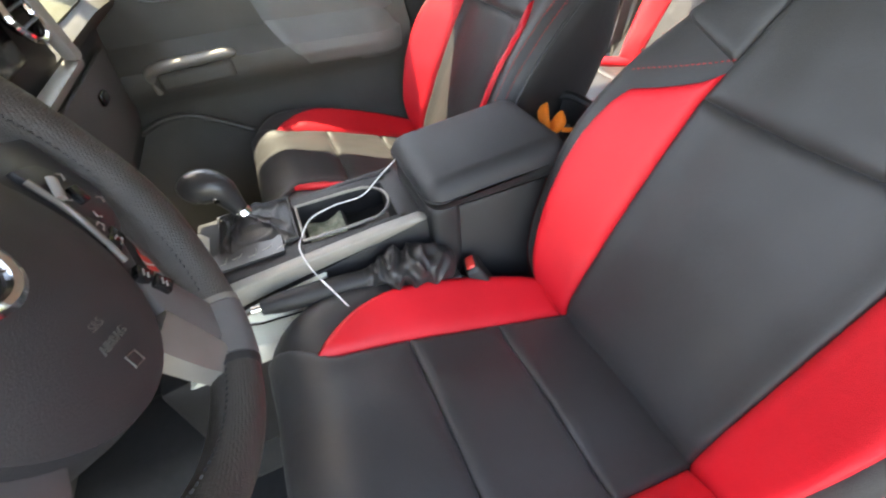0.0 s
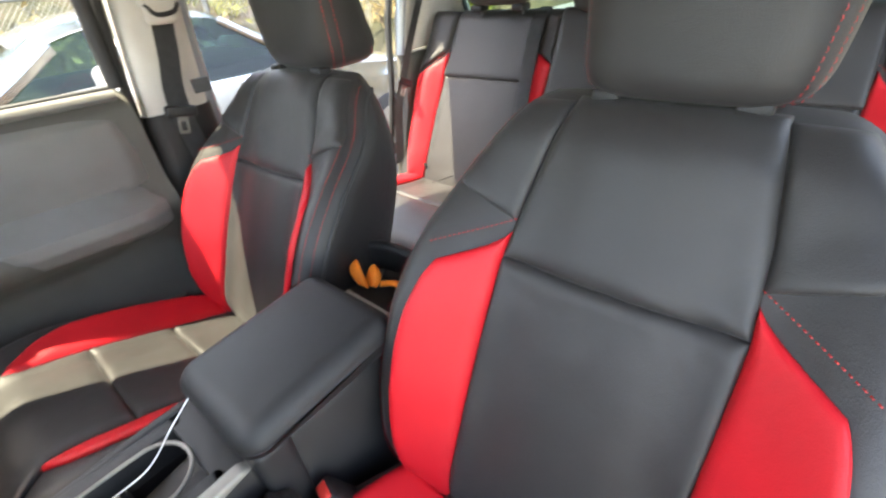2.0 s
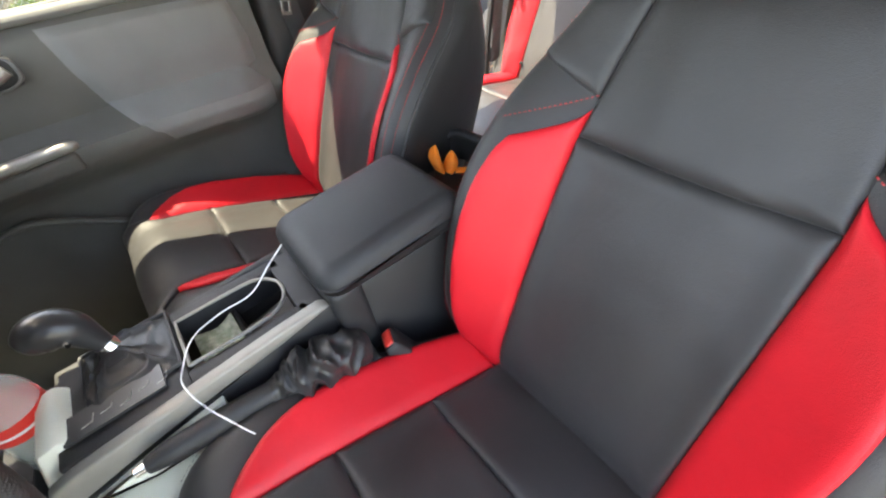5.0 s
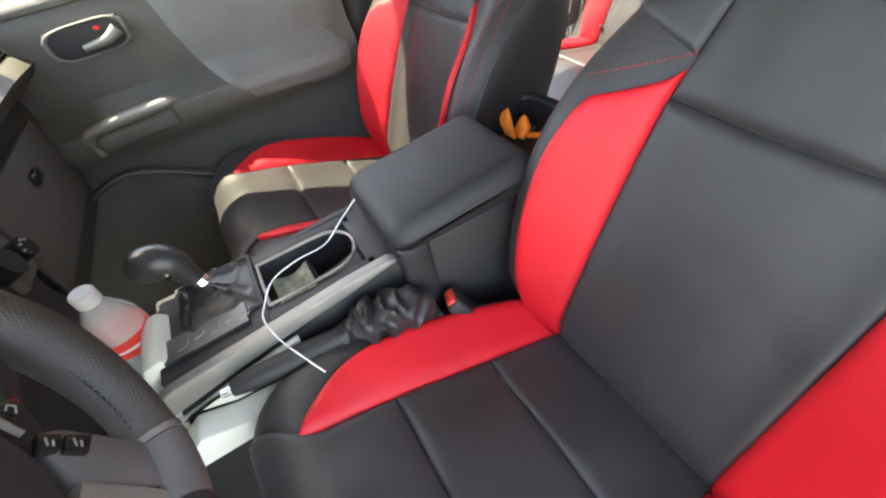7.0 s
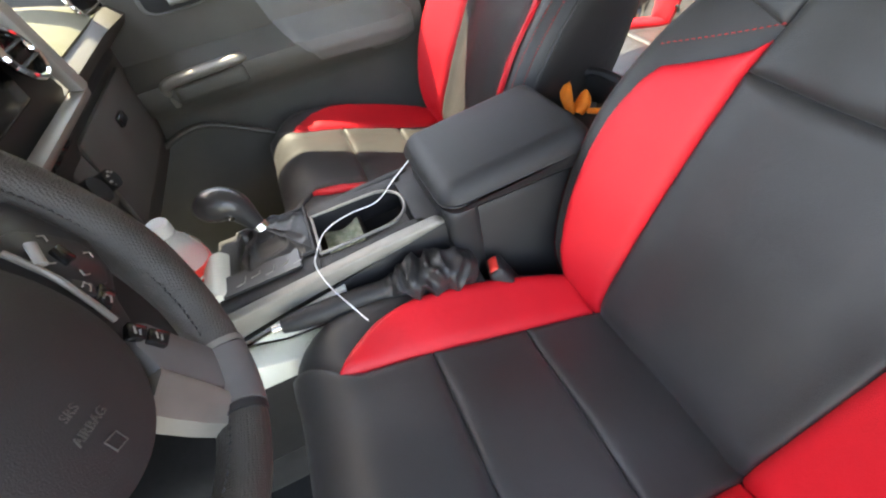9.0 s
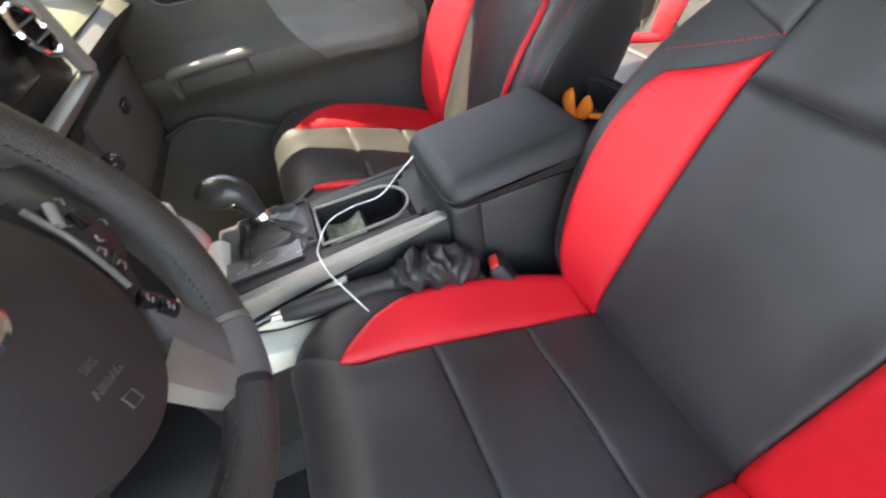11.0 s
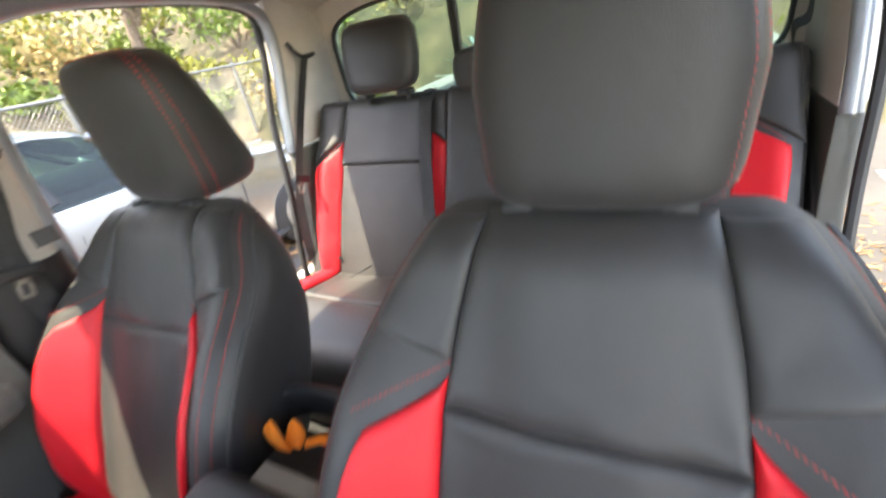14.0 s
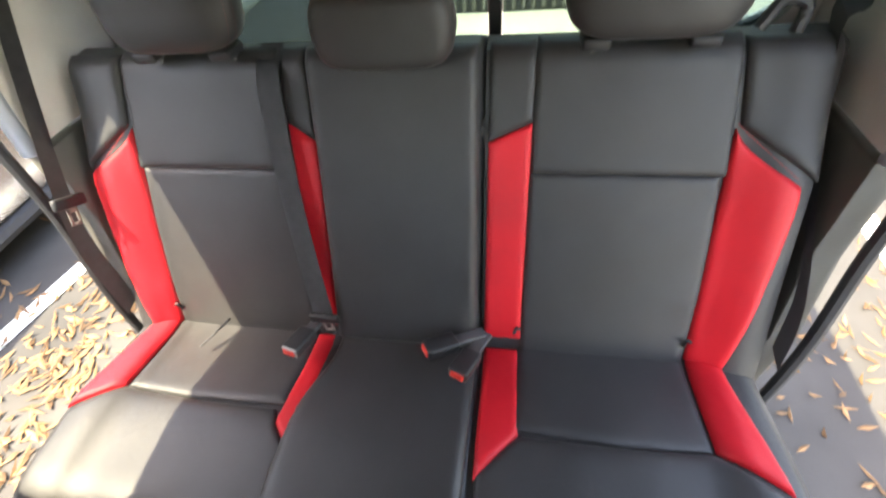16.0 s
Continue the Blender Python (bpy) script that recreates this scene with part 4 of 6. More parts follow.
tagged(part("paper_scrap", prism([(0.085, -0.05, 0.512), (0.12, -0.05, 0.512), (0.12, 0.075, 0.518), (0.085, 0.075, 0.518)], 0.004, (0, 0, 1)), LIGHT_PLASTIC), "crumpled pale paper scrap in the tray", "paper")


# ---- seat belts ----
def strap(pts, wide, across, n=24, thick=0.0015):
    line = smooth_line(pts, n)
    across = Vector(across).normalized()
    b = grid(lambda u, v: line[min(n, round(v * n))] + across * wide * (u - 0.5), 4, n)
    bmesh.ops.solidify(b, geom=b.faces[:], thickness=thick)
    return b


def buckle(name, at, turn, label, parent=None):
    """A belt buckle: black housing, red press button in a pale frame."""
    th = thing(name, at, label, "buckle", "seat belt buckles")
    m = Matrix.Translation(at) @ Euler([radians(a) for a in turn]).to_matrix().to_4x4()
    part("housing", moved(rbox(-0.034, 0.034, -0.021, 0.021, -0.013, 0.013, 0.006), m), PLASTIC, th)
    part("frame", moved(rbox(0.026, 0.0355, -0.019, 0.019, -0.0115, 0.0115, 0.004), m), LIGHT_PLASTIC if "pale" in label else PLASTIC, th)
    part("button", moved(rbox(0.022, 0.0385, -0.0145, 0.0145, -0.0075, 0.0075, 0.003), m), BUTTON_RED, th, "red press button")
    part("stalk", moved(rbox(-0.10, -0.03, -0.013, 0.013, -0.005, 0.005, 0.003), m), WEBBING, th)
    return th


buckle("seat_belt_buckle", (-0.105, -0.142, 0.418), (15, -62, 150), "black belt buckle with red button beside the console")
buckle("seat_belt_buckle", (0.825, 0.235, 0.378), (0, -14, 165), "grey belt buckle with pale rim on the rear cushion")
buckle("seat_belt_buckle", (0.835, -0.075, 0.392), (10, -14, 122), "black belt buckle with chrome edge on the cushion")
buckle("seat_belt_buckle", (0.800, -0.128, 0.392), (0, -18, 158), "black belt buckle lying over the seat gap")


def tongue(parent, at, turn):
    m = Matrix.Translation(at) @ Euler([radians(a) for a in turn]).to_matrix().to_4x4()
    t = part("tongue", moved(rbox(-0.034, 0.034, -0.007, 0.007, -0.012, 0.012, 0.005), m), PLASTIC, parent, "black tongue holder")
    b = bmesh.new()
    for x0, x1, z0, z1 in ((-0.012, -0.006, -0.05, -0.01), (0.006, 0.012, -0.05, -0.01), (-0.012, 0.012, -0.05, -0.043), (-0.012, 0.012, -0.022, -0.01)):
        b = rbox(x0, x1, -0.0015, 0.0015, z0, z1, 0.001, 1, b)
    part("latch_plate", moved(b, m), SILVER, t, "steel latch plate")


belt = thing("seat_belt", (0.18, 0.65, 0.1), "grey webbing front seat belt hanging on the pillar", "seat belt", "seat belts")
part("webbing", strap([(0.215, 0.662, 0.965), (0.195, 0.655, 0.88), (0.168, 0.643, 0.78), (0.18, 0.645, 0.6), (0.20, 0.65, 0.3), (0.20, 0.65, 0.08)], 0.047, (1, 0, 0.15)), WEBBING, belt)
part("guide_cover", moved(head_shape(0, 0, 0.04, 0.05, 0.018, 0), Matrix.Translation((0.215, 0.662, 0.985)) @ Matrix.Rotation(radians(90), 4, "Z")), PILLAR, belt, "pale plastic belt guide cover")
part("guide_slot", tube([(0.185, 0.652, 0.975), (0.20, 0.648, 0.955), (0.235, 0.648, 0.957), (0.25, 0.652, 0.972)], 0.006, 8, n=12), PLASTIC, belt)
tongue(belt, (0.165, 0.634, 0.765), (0, 12, 0))
belt = thing("seat_belt", (1.1, 0.68, 0.3), "grey webbing rear seat belt on the corner pillar", "seat belt", "seat belts")
part("webbing", strap([(1.15, 0.690, 1.02), (1.10, 0.695, 0.93), (1.03, 0.70, 0.80), (0.965, 0.705, 0.67), (0.92, 0.71, 0.55), (0.89, 0.71, 0.36)], 0.048, (1, 0, 0.3)), WEBBING, belt)
part("guide_slot", tube([(1.085, 0.69, 1.065), (1.11, 0.682, 1.025), (1.15, 0.68, 1.015), (1.19, 0.685, 1.02)], 0.0075, 8, n=14), PLASTIC, belt)
tongue(belt, (0.952, 0.690, 0.65), (0, 25, 0))
belt = thing("seat_belt", (1.2, -0.68, 0.5), "grey webbing rear seat belt behind the driver", "seat belt", "seat belts")
part("webbing", strap([(1.19, -0.688, 1.03), (1.20, -0.690, 0.96), (1.17, -0.685, 0.90), (1.16, -0.66, 0.87), (1.10, -0.70, 0.7), (0.94, -0.715, 0.5), (0.88, -0.715, 0.36)], 0.05, (1, 0, 0.3)), WEBBING, belt)
part("guide_slot", tube([(1.14, -0.688, 1.005), (1.18, -0.682, 1.015), (1.21, -0.685, 1.04), (1.225, -0.69, 1.07)], 0.0075, 8, n=14), PLASTIC, belt)
part("latch_loop", tube([(1.135, -0.60, 0.865), (1.14, -0.60, 0.90), (1.145, -0.57, 0.905), (1.14, -0.55, 0.87)], 0.009, 8, n=14), PLASTIC, belt, "black plastic loop on the backrest top")
belt = thing("seat_belt", (1.0, 0.22, 0.3), "grey webbing middle belt across the rear backrest", "seat belt", "seat belts")
part("webbing", strap([tuple(rear_back(0.250, 0.595, 0.012)), tuple(rear_back(0.250, 0.52, 0.02)), tuple(rear_back(0.242, 0.33, 0.022)), tuple(rear_back(0.222, 0.18, 0.028)), tuple(rear_back(0.192, 0.055, 0.045))], 0.046, (0, 1, 0)), WEBBING, belt)
tongue(belt, tuple(rear_back(0.187, 0.048, 0.052)), (0, 0, 90))


# ---- steering wheel ----
TILT_W = radians(22)
WUP, WOUT = Vector((-math.sin(TILT_W), 0, math.cos(TILT_W))), Vector((math.cos(TILT_W), 0, math.sin(TILT_W)))
WC, WR = Vector((-0.470, -0.348, 0.789)), 0.157
WY = Vector((0, 1, 0))


def on_wheel(y, u, n=0.0):
    return WC + WY * y + WUP * u + WOUT * n


wheel = thing("steering_wheel", tuple(WC), "black leather steering wheel with silver spokes, turned aside", "steering wheel")


def rim_ring(a, grow=0.0):
    rad = WY * math.sin(a) + WUP * math.cos(a)
    fat = 1 + 0.14 * math.exp(-((math.degrees(a) - 112) / 16) ** 2)
    return [WC + rad * (WR + (0.0172 * fat + grow) * math.cos(q)) + WOUT * (0.0195 * fat + grow) * math.sin(q) for q in (2 * math.pi * k / 16 for k in range(16))]


rings = [rim_ring(2 * math.pi * i / 96) for i in range(96)]
rim_b = loft(rings + rings[:1], cap=False)
bmesh.ops.remove_doubles(rim_b, verts=rim_b.verts, dist=0.0004)
rim = part("rim", rim_b, RIM_LEATHER, wheel, "perforated black leather rim")
for a0, a1 in ((28, 146), (174, 232), (246, 350)):
    line = [WC + (WY * math.sin(radians(a)) + WUP * math.cos(radians(a))) * (WR - 0.0176) + WOUT * 0.006 for a in np.linspace(a0, a1, 90)]
    tagged(part("stitching", stitches([Vector(p) for p in line], WOUT, 0.0055, 0.0013, 0.004), RUBBER, rim, "black lacing on the rim"), kind="stuff")
# bands where the leather meets the spokes
for a0, a1, mat, label in ((150, 152, SILVER, "bright edge of the spoke clasp"), (152.5, 171, SPOKE_GREY, "satin grey spoke clasp on the rim"), (171.5, 174, RUBBER, "black joint of the rim leather")):
    part("rim_band", loft([rim_ring(radians(a), 0.0012) for a in np.linspace(a0, a1, 8)]), mat, rim, label)


TURN_W = radians(-46)


def on_hub(y, u, n, side=1):
    """A point of the turned wheel's centre, or its twin across the wheel's own axis."""
    c, k = math.cos(TURN_W), math.sin(TURN_W)
    y, u = side * (y * c + u * k), -y * k + u * c
    return on_wheel(y * c - u * k, y * k + u * c, n)


HUB_Y, HUB_U = -0.012, -0.002


def hub_point(u, v):
    a, r = 2 * math.pi * u, v
    return on_wheel(HUB_Y + 0.087 * math.cos(a) * min(r, 1), HUB_U + 0.092 * math.sin(a) * min(r, 1), 0.006 + 0.022 * (1 - r ** 2.6) - 0.05 * max(0.0, r - 0.94) / 0.06)


hb = grid(hub_point, 72, 24, wrap=True)
bmesh.ops.remove_doubles(hb, verts=hb.verts, dist=0.0003)
hub = part("hub", hb, HUB_PAD, wheel, "black padded round hub")
BADGE = (-0.036, 0.027)
spin = Matrix.Rotation(TURN_W, 2)


def on_badge(a, b, n):
    q = spin @ Vector((a, b))
    return on_wheel(BADGE[0] + q.x, BADGE[1] + q.y, n)


part("badge_dish", grid(lambda u, v: on_badge(0.032 * v * math.cos(2 * math.pi * u), 0.023 * v * math.sin(2 * math.pi * u), 0.0285 - 0.001 * v * v), 40, 4, wrap=True), GLOSSY, hub, "dark oval dish of the badge")
badge = grid(lambda u, v: on_badge((0.031 + 0.004 * math.cos(2 * math.pi * v)) * math.cos(2 * math.pi * u), (0.022 + 0.004 * math.cos(2 * math.pi * v)) * math.sin(2 * math.pi * u), 0.028 + 0.004 * math.sin(2 * math.pi * v)), 44, 8)
part("badge_ring", badge, CHROME, hub, "oval chrome ring badge")
for k in (-1, 1):
    part("badge_bar", tube([on_badge(k * 0.022, 0.006, 0.0295), on_badge(k * 0.010, 0.008, 0.0315), on_badge(0, -0.005, 0.0305)], 0.0045, 8, n=10), CHROME, hub)
face = Matrix((WY, WUP, WOUT)).transposed().to_4x4() @ Matrix.Rotation(radians(-20), 4, "Z")
for word, y, u, n in (("SRS", -0.023, -0.037, 0.0262), ("AIRBAG", -0.0265, -0.0475, 0.0252)):
    cu = bpy.data.curves.new("lettering", "FONT")
    cu.body, cu.size, cu.extrude, cu.align_x = word, 0.0068, 0.0006, "CENTER"
    cu.materials.append(DOOR_PLASTIC)
    ob = new("lettering", cu)
    ob.parent = hub
    ob.matrix_basis = Matrix.Translation(on_wheel(y, u, n) - WC) @ face
    ob["label"] = "embossed lettering on the hub"
part("airbag_mark", tube([on_wheel(-0.029 + 0.8 * y, -0.059 + 0.8 * u, 0.0232) for y, u in ((-0.004, 0.006), (0.005, 0.001), (0.001, -0.007), (-0.008, -0.002), (-0.004, 0.006))], 0.0006, 6), DOOR_PLASTIC, hub, "embossed square mark")
for side in (-1, 1):
    def plate(pts, n, deep, r=0.002):
        return prism([on_hub(y, u, n, side) for y, u in pts], deep, -WOUT, r=r)

    def rod(a, b, n, r, flat=1.0):
        return tube([on_hub(*a, n, side), on_hub(*b, n, side)], r, 12, flat=flat, up=WOUT)
    spoke = part("spoke", plate([(0.066, 0.030), (0.098, 0.034), (0.134, 0.020), (0.133, -0.030), (0.110, -0.050), (0.088, -0.056), (0.072, -0.068), (0.050, -0.066), (0.060, -0.03)], 0.004, 0.018, 0.004), SATIN, wheel, "black side spoke with buttons")
    part("spoke_edge", tube([on_hub(0.080, 0.010, 0.010, side), on_hub(0.077, -0.016, 0.010, side), on_hub(0.069, -0.036, 0.010, side), on_hub(0.061, -0.055, 0.009, side)], 0.0022, 8, n=14), SILVER, spoke, "thin silver line along the hub")
    pad = part("switch_pad", plate([(0.084, 0.018), (0.104, 0.010), (0.113, -0.004), (0.120, -0.024), (0.108, -0.042), (0.093, -0.046), (0.074, -0.036), (0.080, -0.016)], 0.0085, 0.006), SATIN, spoke, "dark switch pad")
    # light toggle; its bright reflection is part of the pale colour
    part("toggle", rod((0.093, 0.001), (0.080, -0.008), 0.0125, 0.0036, 0.7), LIGHT_PLASTIC, pad, "pale toggle with its reflection put into the colour")
    part("centre_button", plate([(0.105, -0.012), (0.100, -0.024), (0.091, -0.021), (0.096, -0.009)], 0.0125, 0.005, 0.0015), GLOSSY, pad, "black centre button")
    for y, u, d in ((0.108, -0.004, 1), (0.111, -0.030, 1), (0.088, -0.012, -1), (0.090, -0.031, -1)):
        part("mark", tube([on_hub(y - 0.002 * d, u + 0.003, 0.0092, side), on_hub(y + 0.001 * d, u, 0.0094, side), on_hub(y - 0.002 * d, u - 0.003, 0.0092, side)], 0.0006, 6), LIGHT_PLASTIC, pad, "pale arrow mark")
    part("button", plate([(0.080, -0.024), (0.084, -0.036), (0.074, -0.042), (0.070, -0.029)], 0.0108, 0.004, 0.001), SATIN, pad, "back button")
    part("button", plate([(0.086, -0.040), (0.084, -0.051), (0.064, -0.050), (0.065, -0.040)], 0.0112, 0.004, 0.001), GLOSSY, pad, "voice button")
    for y, u in ((0.077, -0.033), (0.074, -0.046)):
        part("mark", tube([on_hub(y - 0.002, u - 0.003, 0.0116, side), on_hub(y + 0.003, u - 0.002, 0.0116, side), on_hub(y + 0.003, u + 0.002, 0.0116, side), on_hub(y - 0.001, u + 0.002, 0.0116, side)], 0.0006, 6), LIGHT_PLASTIC, pad)
    lower = part("lower_spoke", plate([(0.064, -0.060), (0.070, -0.074), (0.069, -0.100), (0.069, -0.136), (0.066, -0.151), (0.036, -0.158), (0.033, -0.125), (0.031, -0.092), (0.047, -0.070)], 0.0085, 0.016, 0.004), SPOKE_GREY, wheel, "satin grey lower spoke")
    b = loft([[on_hub(y0, u0, 0.0095, side), on_hub(y1, u1, 0.0100, side), on_hub(y2, u2, 0.004, side), on_hub(y2 - 0.002, u2, -0.010, side), on_hub(y0, u0, -0.010, side)] for y0, u0, y1, u1, y2, u2 in ((0.034, -0.086, 0.030, -0.0865, 0.003, -0.085), (0.033, -0.100, 0.029, -0.1005, 0.003, -0.099), (0.032, -0.125, 0.027, -0.126, 0.005, -0.124), (0.030, -0.141, 0.025, -0.142, 0.008, -0.142), (0.024, -0.152, 0.020, -0.153, 0.013, -0.154))])
    part("silver_insert", b, SILVER, lower, "satin silver insert with lower facet")
    for pts in (((0.060, -0.060), (0.062, -0.073), (0.051, -0.073), (0.048, -0.062)), ((0.062, -0.0745), (0.064, -0.089), (0.051, -0.088), (0.050, -0.0745))):
        part("switch", plate(pts, 0.0125, 0.006, 0.001), GLOSSY, lower, "black switch on the spoke")
        y, u = pts[0]
        part("mark", rod((y - 0.003, u - 0.004), (y - 0.008, u - 0.006), 0.0128, 0.0006), LIGHT_PLASTIC, lower)
        part("mark", rod((y - 0.004, u - 0.008), (y - 0.008, u - 0.009), 0.0128, 0.0006), LIGHT_PLASTIC, lower)
foot = [Matrix.Rotation(radians(-68), 2) @ Vector(p) for p in ((-0.026, -0.086), (0.020, -0.086), (0.018, -0.150), (-0.022, -0.150))]
bottom = part("bottom_spoke", prism([on_wheel(p.x, p.y, 0.002) for p in foot], 0.014, -WOUT, r=0.004), SPOKE_GREY, wheel, "satin grey bottom spoke")
part("column", tube([on_wheel(0, 0, -0.02), on_wheel(0, -0.01, -0.28)], [0.05, 0.075], 20), PLASTIC, wheel, "black plastic column cover")


# ---- dashboard ----
dash = thing("dashboard", (-0.8, 0.0, 0.4), "charcoal dashboard with silver trim and round vents", "dashboard")


def dash_profile(y):
    """The dashboard's section at y, from the windscreen over the lip to the knees."""
    lip = -0.575 + 0.02 * ease((abs(y) - 0.5) / 0.2)
    return [(-1.10, 0.80), (-0.95, 0.835), (-0.80, 0.825), (-0.68, 0.80), (lip - 0.02, 0.772), (lip, 0.752), (lip - 0.012, 0.735), (-0.625, 0.70), (-0.632, 0.62), (-0.63, 0.54), (-0.66, 0.44), (-0.75, 0.36), (-0.95, 0.33), (-1.10, 0.33)]


sections = []
for i in range(25):
    y = -0.69 + 1.38 * i / 24
    sections.append([Vector((x, y, z)) for x, z in dash_profile(y)])
part("dash_body", loft(sections), DOOR_PLASTIC, dash)
part("dash_pad", loft([[Vector((x, y, z + 0.006)) for x, z in ((-0.98, 0.83), (-0.80, 0.825), (-0.68, 0.80), (-0.605, 0.778), (-0.590, 0.768), (-0.60, 0.752), (-0.75, 0.78), (-0.98, 0.80))] for y in (0.20, 0.35, 0.50, 0.60)]), BEIGE, dash, "beige padded dash top over the glove box")
part("glove_box", prism([(-0.618, 0.20, 0.685), (-0.618, 0.57, 0.685), (-0.628, 0.57, 0.52), (-0.628, 0.20, 0.52)], 0.012, (1, 0, 0.05), r=0.006), DOOR_PLASTIC, dash, "glove box door")
box_door = dash.children[-1]
part("latch", rbox(-0.612, -0.600, 0.375, 0.415, 0.630, 0.650, 0.004), GLOSSY, box_door, "glove box latch")
part("upper_strip", prism([(-0.612, 0.19, 0.738), (-0.612, 0.60, 0.738), (-0.622, 0.60, 0.695), (-0.622, 0.19, 0.695)], 0.012, (1, 0, 0.1), r=0.004), PLASTIC, dash, "dark strip above the glove box")


def round_vent(c, out, r, name):
    out = Vector(out).normalized()
    a = out.cross(Vector((0, 0, 1))).normalized()
    b2 = a.cross(out).normalized()
    c = Vector(c)
    v = part(name, grid(lambda u, k: c + (a * math.cos(2 * math.pi * u) + b2 * 0.86 * math.sin(2 * math.pi * u)) * (r + 0.0042 * math.cos(2 * math.pi * k)) + out * 0.005 * math.sin(2 * math.pi * k), 48, 8), CHROME, dash, "chrome vent ring")
    cup = grid(lambda u, k: c + (a * math.cos(2 * math.pi * u) + b2 * 0.86 * math.sin(2 * math.pi * u)) * r * (1 - k) - out * 0.02 * math.sqrt(k), 30, 4)
    part("bowl", cup, GLOSSY, v, "gloss black vent bowl")
    for s in (-0.33, 0.33):
        w = r * math.sqrt(1 - s * s) * 0.95
        part("slat", tube([c + b2 * s * r * 0.86 - a * w + out * 0.001, c + b2 * s * r * 0.86 + a * w + out * 0.001], 0.0035, 6, flat=0.5), PLASTIC, v)
    return v


round_vent((-0.600, 0.612, 0.795), (1, -0.1, 0.35), 0.054, "side_vent")
stack = part("control_tower", loft([[Vector((x, y, z)) for x, z in ((-0.75, 0.90), (-0.60, 0.905), (-0.572, 0.89), (-0.556, 0.77), (-0.575, 0.735), (-0.61, 0.66), (-0.615, 0.56), (-0.585, 0.47), (-0.75, 0.40))] for y in (-0.165, -0.15, 0.15, 0.165)]), PLASTIC, dash, "centre stack with screen and controls")
part("screen", rbox(-0.570, -0.556, -0.095, 0.085, 0.785, 0.885, 0.005), GLOSSY, stack, "dark glossy screen")
part("trim_bar", prism([(-0.556, -0.155, 0.745), (-0.535, -0.155, 0.750), (-0.532, -0.155, 0.761), (-0.548, -0.155, 0.768)], 0.33, (0, 1, 0), r=0.004), SILVER, stack, "satin silver bar under the screen")
part("trim_side", prism([(-0.548, 0.150, 0.765), (-0.53, 0.150, 0.76), (-0.55, 0.150, 0.90), (-0.575, 0.150, 0.91)], 0.03, (0, 1, 0), r=0.006), LIGHT_PLASTIC, stack, "pale trim beside the screen")
for y in (-0.125, 0.118):
    round_vent((-0.548, y, 0.825), (1, 0, 0.25), 0.032, "stack_vent")
for i in range(3):
    y = -0.09 + 0.09 * i
    part("dial", tube([(-0.60, y, 0.655), (-0.575, y, 0.662)], [0.021, 0.019], 20), GLOSSY, stack, "round control dial")
for i in range(6):
    part("button", rbox(-0.578, -0.568, -0.11 + 0.038 * i, -0.08 + 0.038 * i, 0.722, 0.736, 0.003), GLOSSY, stack)
part("knob_panel", rbox(-0.625, -0.600, 0.108, 0.175, 0.60, 0.70, 0.008), DOOR_PLASTIC, stack)
knob = part("mode_dial", tube([(-0.605, 0.142, 0.640), (-0.575, 0.138, 0.650)], [0.016, 0.0145], 24), GLOSSY, stack, "black mode dial with red marks")
for a in range(7):
    q = radians(30 + 50 * a)
    p = Vector((-0.5745, 0.138 + 0.0105 * math.cos(q), 0.650 + 0.010 * math.sin(q)))
    part("mark", rbox(p.x - 0.002, p.x + 0.001, p.y - 0.0016, p.y + 0.0016, p.z - 0.0013, p.z + 0.0013, 0), LIGHT_PLASTIC, knob)
cl = thing("instrument_cluster", (-0.72, -0.36, 0.8), "black instrument cluster hood behind the wheel", "instruments")
part("hood", loft([[Vector((x, -0.36 + 0.17 * math.cos(q) * s, 0.80 + 0.11 * math.sin(q) * s)) for q in (math.pi * k / 16 for k in range(17))] for x, s in ((-0.86, 1.0), (-0.72, 1.0), (-0.69, 0.96))]), PLASTIC, cl)
part("dials", rbox(-0.72, -0.70, -0.49, -0.23, 0.79, 0.87, 0.01), GLOSSY, cl)


# ---- bottle ----
bottle = thing("water_bottle", (-0.54, 0.05, 0.40), "half-full clear plastic bottle with red label", "bottle")
lean = Matrix.Translation((-0.548, 0.052, 0.408)) @ Euler((radians(1), radians(4), 0)).to_matrix().to_4x4()


def turned(rows, n=28):
    return loft([[Vector((r * math.cos(2 * math.pi * k / n), r * math.sin(2 * math.pi * k / n), z)) for k in range(n)] for r, z in rows])


part("body", moved(turned([(0.022, 0), (0.033, 0.004), (0.034, 0.03), (0.031, 0.04), (0.034, 0.05), (0.0355, 0.06), (0.0355, 0.135), (0.033, 0.145), (0.026, 0.160), (0.015, 0.178), (0.0125, 0.182), (0.0125, 0.187)]), lean), BOTTLE, bottle, "clear plastic bottle body")
part("label", moved(turned([(0.0360, 0.094), (0.0362, 0.100), (0.0362, 0.118), (0.0360, 0.124)]), lean), BUTTON_RED, bottle, "red wrap label")
part("label_band", moved(turned([(0.0366, 0.106), (0.0366, 0.110)]), lean), WHITE, bottle, "white band with unreadable print")
part("cap", moved(turned([(0.0145, 0.180), (0.0155, 0.182), (0.0155, 0.198), (0.013, 0.201)]), lean), WHITE, bottle, "white screw cap")
part("water", moved(turned([(0.020, 0.002), (0.031, 0.006), (0.032, 0.03), (0.032, 0.058)]), lean), TINTED, bottle)
part("holder", rbox(-0.60, -0.50, 0.005, 0.10, 0.30, 0.408, 0.01), PLASTIC, console)


